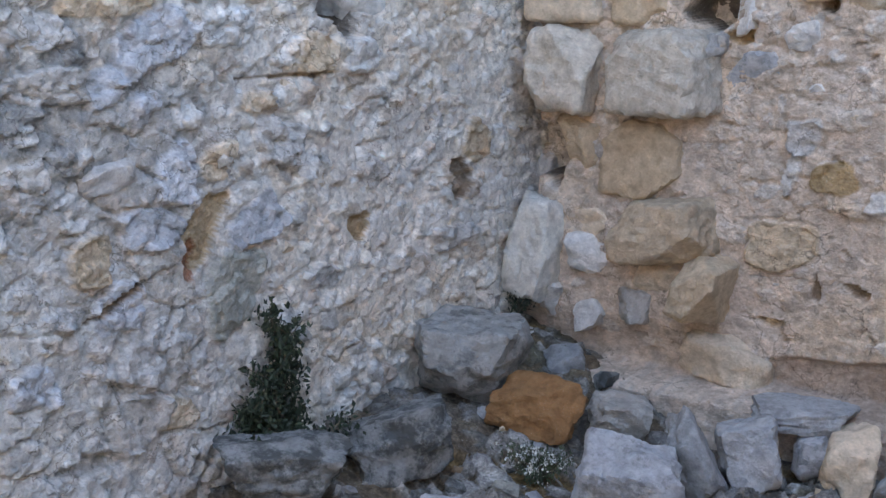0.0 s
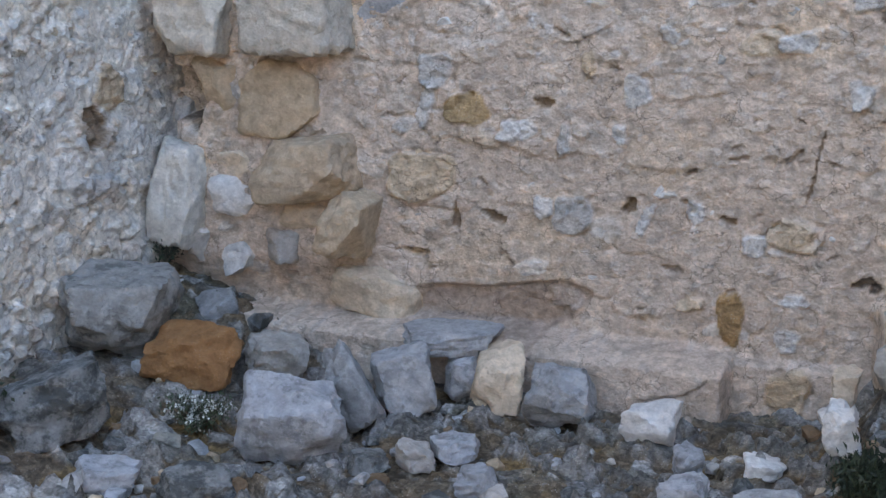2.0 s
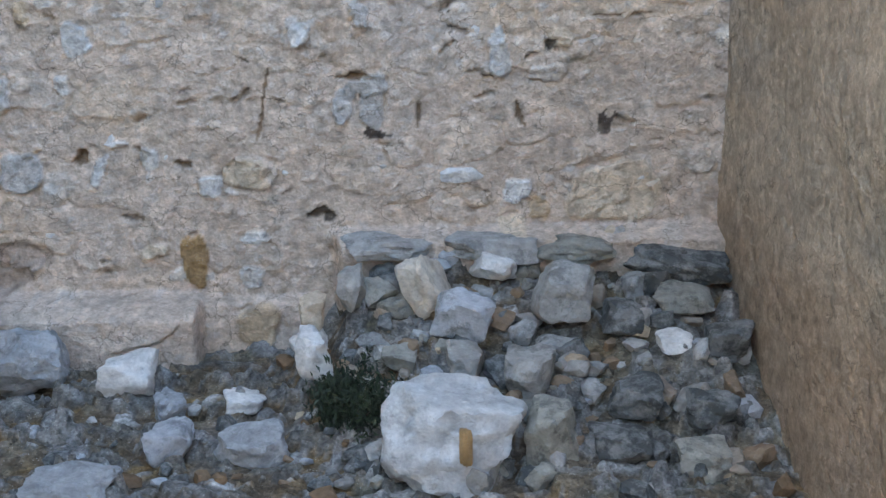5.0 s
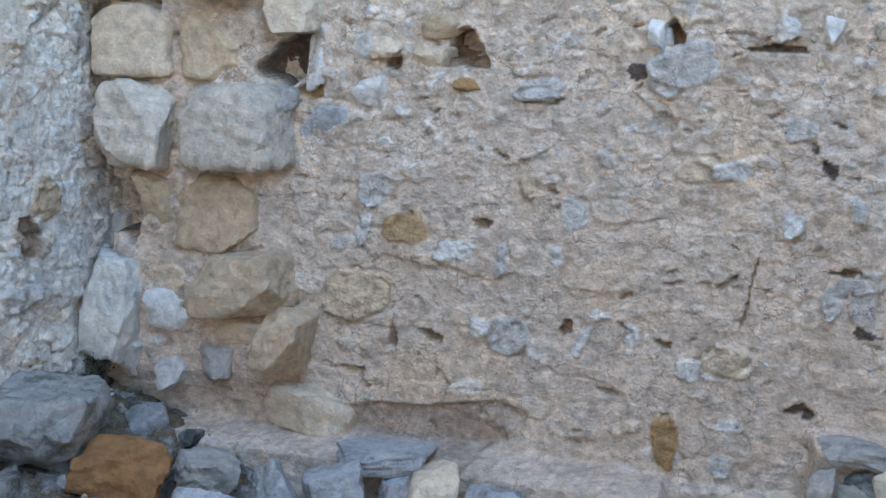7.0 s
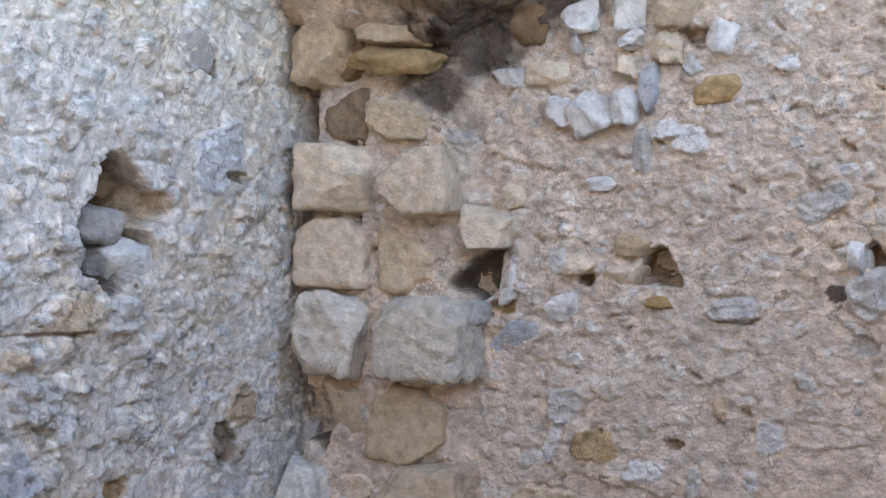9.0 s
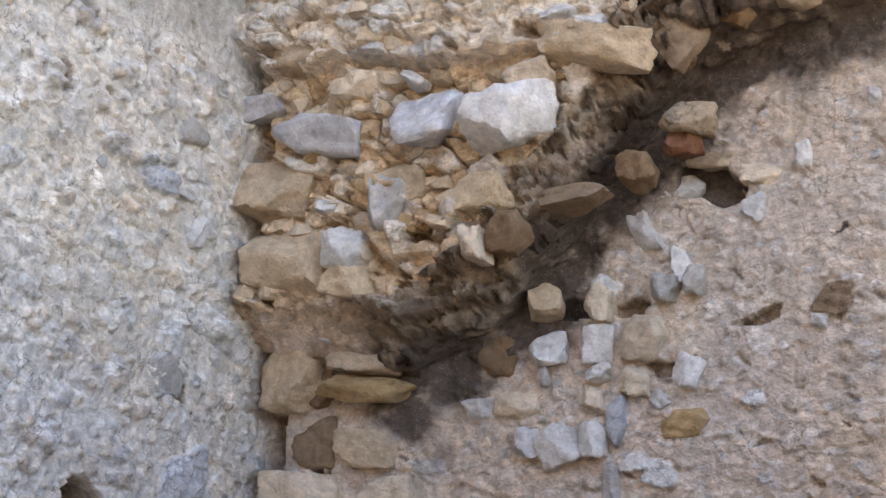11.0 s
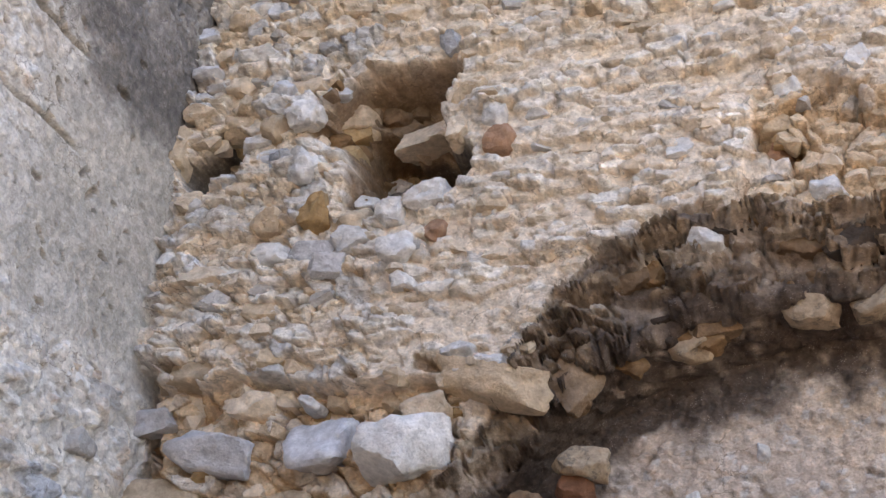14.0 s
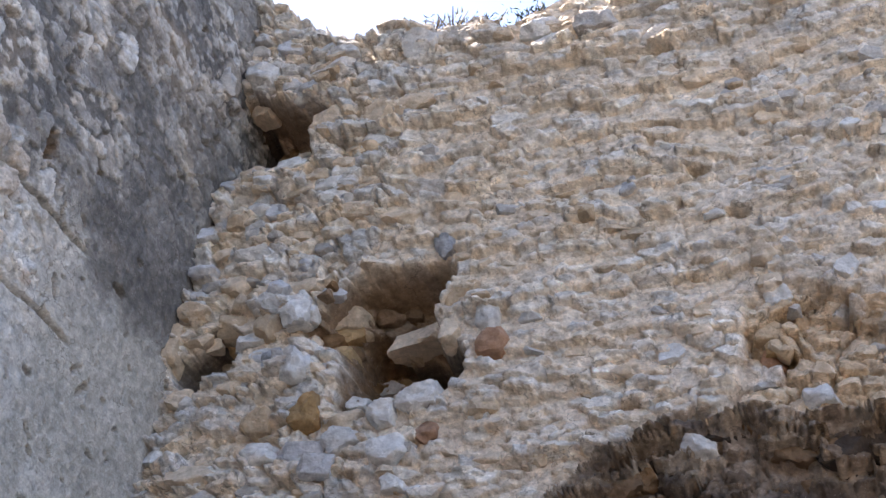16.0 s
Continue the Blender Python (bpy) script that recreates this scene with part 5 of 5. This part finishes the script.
for i in range(60):
    a, b = rng.uniform(-1.9, 1.0), rng.uniform(0.4, 2.3)
    w = rng.uniform(0.02, 0.06)
    stone(wall_back, a, b, w, w * rng.uniform(0.5, 1.0), rng.uniform(-40, 40), rng.choice(("white", "cream", "grey", "cream")), rng.uniform(0.003, 0.012), chips=True)
for i in range(210):
    x, y = rng.uniform(-2.5, 1.05), rng.uniform(-1.5, -0.03)
    w = 0.025 + 0.085 * rng.random() ** 2
    ob = part("stone", rng.choice(CHIPS), rng.choice(("blue", "paleblue", "grey", "dark", "brown", "tan", "lichgrey", "dark", "browntan")), floor)
    ob.matrix_world = Matrix.Translation((x, y, at_height(ground, x, y) + w * 0.15)) @ Euler((rng.uniform(-.4, .4), rng.uniform(-.4, .4), rng.uniform(0, 6.3))).to_matrix().to_4x4() @ Matrix.Diagonal((w, w * rng.uniform(0.6, 1), w * rng.uniform(0.45, 0.8), 1))

for i in range(150):
    x, y = rng.uniform(-0.15, 1.05), rng.uniform(-1.05, -0.12)
    w = 0.035 + 0.085 * rng.random() ** 1.6
    ob = part("stone", rng.choice(ROCKS if w > 0.07 else CHIPS), rng.choice(("lichgrey", "lichwhite", "dark", "dark", "greyrock", "browntan", "blockdark", "tanblock")), floor)
    ob.matrix_world = Matrix.Translation((x, y, at_height(ground, x, y) + w * 0.12)) @ Euler((rng.uniform(-.4, .4), rng.uniform(-.4, .4), rng.uniform(0, 6.3))).to_matrix().to_4x4() @ Matrix.Diagonal((w, w * rng.uniform(0.6, 1), w * rng.uniform(0.5, 0.85), 1))


# ---- plants ----
def leaf_material(name, colour):
    m, t, bsdf, N = nodes_of(name)
    info = N("NewGeometry")
    r = N("MapRange", From_Min=0.0, From_Max=1.0, To_Min=0.5, To_Max=1.5)
    t.links.new(info.outputs["Random Per Island"], r.inputs["Value"])
    mul = N("VectorMath")
    mul.operation = "SCALE"
    mul.inputs[0].default_value = colour
    t.links.new(r.outputs[0], mul.inputs["Scale"])
    t.links.new(mul.outputs[0], bsdf.inputs["Base Color"])
    bsdf.inputs["Roughness"].default_value = 0.6
    return m


MAT["leaf"] = leaf_material("dark_green_leaf", (0.026, 0.038, 0.018))
MAT["herb"] = leaf_material("grey_green_leaf", (0.06, 0.08, 0.04))
MAT["petal"] = leaf_material("white_petal", (0.62, 0.63, 0.58))
MAT["twig"] = leaf_material("brown_twig", (0.10, 0.075, 0.05))
MAT["straw"] = leaf_material("dry_grass", (0.28, 0.24, 0.13))


def leaves_mesh(name, spots, size, rng, slim=0.5):
    """Bent leaves of four triangles each at the given spots."""
    vs, fs = [], []
    for p in spots:
        m = Euler([rng.uniform(0, 6.3) for _ in range(3)]).to_matrix()
        s = size * rng.uniform(0.6, 1.3)
        n = len(vs)
        for q in ((0, 0, 0), (s * 0.5, -s * slim * 0.5, s * 0.12), (s, 0, -s * 0.08), (s * 0.5, s * slim * 0.5, s * 0.12)):
            vs.append(Vector(p) + m @ Vector(q))
        fs += [(n, n + 1, n + 2), (n, n + 2, n + 3)]
    me = bpy.data.meshes.new(name)
    me.from_pydata(vs, [], fs)
    return me


def stems_mesh(name, lines, r0, r1):
    """Tapered twigs along lines of points."""
    vs, fs = [], []
    for pts in lines:
        for i, p in enumerate(pts):
            r = r0 + (r1 - r0) * i / (len(pts) - 1)
            n = len(vs)
            vs += [Vector(p) + Vector((r * math.cos(k * 1.257), r * math.sin(k * 1.257), 0)) for k in range(5)]
            if i:
                fs += [(n + k, n + (k + 1) % 5, n - 5 + (k + 1) % 5, n - 5 + k) for k in range(5)]
    me = bpy.data.meshes.new(name)
    me.from_pydata(vs, [], fs)
    return me


def shrub(name, base, lines, leaf, count, spread, tone, label, category, seed, slim=0.5, flower=None):
    rg = random.Random(seed)
    root = tagged(new(name), label, category)
    root.location = base
    part("stem", stems_mesh("stem", lines, 0.006, 0.002), "twig", root)["kind"] = "stuff"
    spots = []
    for i in range(count):
        pts = rg.choice(lines)
        t = rg.uniform(0.15, 1.0) * (len(pts) - 1)
        k = min(int(t), len(pts) - 2)
        p = Vector(pts[k]).lerp(Vector(pts[k + 1]), t - k)
        spots.append(p + Vector((rg.gauss(0, spread), rg.gauss(0, spread), rg.gauss(0, spread))))
    part("foliage", leaves_mesh("foliage", spots, leaf, rg, slim), tone, root)["kind"] = "stuff"
    if flower:
        heads = []
        for i in range(flower):
            q = rg.choice(spots)
            heads += [q + Vector((rg.gauss(0, .004), rg.gauss(0, .004) - 0.01, 0.012 + rg.gauss(0, .004))) for _ in range(7)]
        part("blossom", leaves_mesh("blossom", heads, 0.008, rg, 0.9), "petal", root)["kind"] = "stuff"
    return root


def bunch(n, reach, height, seed, lean=(0, 0)):
    rg = random.Random(seed)
    out = []
    for i in range(n):
        a, r = rg.uniform(0, 6.3), reach * rg.uniform(0.2, 1)
        h = height * rg.uniform(0.6, 1)
        out.append([(lean[0] * k * k / 16 + r * math.cos(a) * k / 4, lean[1] * k * k / 16 + r * math.sin(a) * k / 4, h * (k / 4) ** 0.8) for k in range(5)])
    return out


climb = [[(0.03 + 0.025 * math.sin(i * 2 + k), lean * k / 6 + 0.045 * math.sin(k * 1.9 + i * 2.3), h * k / 6) for k in range(7)] for i, (h, lean) in enumerate(((0.46, 0.03), (0.40, 0.05), (0.30, -0.10), (0.36, 0.10), (0.20, -0.14), (0.44, 0.0)))]
shrub("shrub", (-2.66, -1.46, 0.19), climb, 0.024, 2100, 0.018, "leaf", "dark green shrub growing up the rubble wall", "shrub", 5)
shrub("shrub", (-2.58, -1.46, 0.20), bunch(18, 0.24, 0.13, 6), 0.024, 2300, 0.022, "leaf", "low dark green shrub at the wall foot", "shrub", 7)
shrub("flowering_herb", (-2.10, -0.86, 0.05), bunch(26, 0.15, 0.10, 8), 0.016, 1300, 0.014, "herb", "low herb with tiny white flowers between stones", "plant", 9, 0.35, 110)
shrub("bush", (-0.10, -0.76, 0.02), bunch(26, 0.16, 0.19, 10), 0.026, 7500, 0.022, "leaf", "dark green cushion bush on the soil", "shrub", 11, 0.3)
shrub("tuft", (-2.62, -0.17, 0.36), bunch(10, 0.06, 0.07, 12), 0.02, 260, 0.012, "leaf", "small dark tuft of weed on the pier foot", "plant", 13, 0.3)
for k, (x, z, n, tone) in enumerate([(-1.42, 5.84, 500, "herb"), (-1.86, 5.90, 90, "straw"), (-1.78, 5.9, 80, "straw"), (-1.6, 5.86, 120, "herb"), (-1.15, 5.97, 220, "herb")]):
    shrub("weed", (x, -0.32, z), bunch(12, 0.09, 0.13, 20 + k), 0.035, n, 0.02, tone, "dry weed tuft on top of the ruined wall", "plant", 30 + k, 0.18)

# a worn yellow paint mark on the big white boulder
stripe = part("paint_mark", block_mesh("paint_mark", 900, 0.09, 8), "ochre", None, "worn yellow paint mark")
stripe.matrix_world = big_white.matrix_world.inverted() @ pose(0.202, -1.085, 0.143, 0, 0, 4) @ Matrix.Diagonal((0.034, 0.03, 0.105, 1))
stripe.parent = big_white
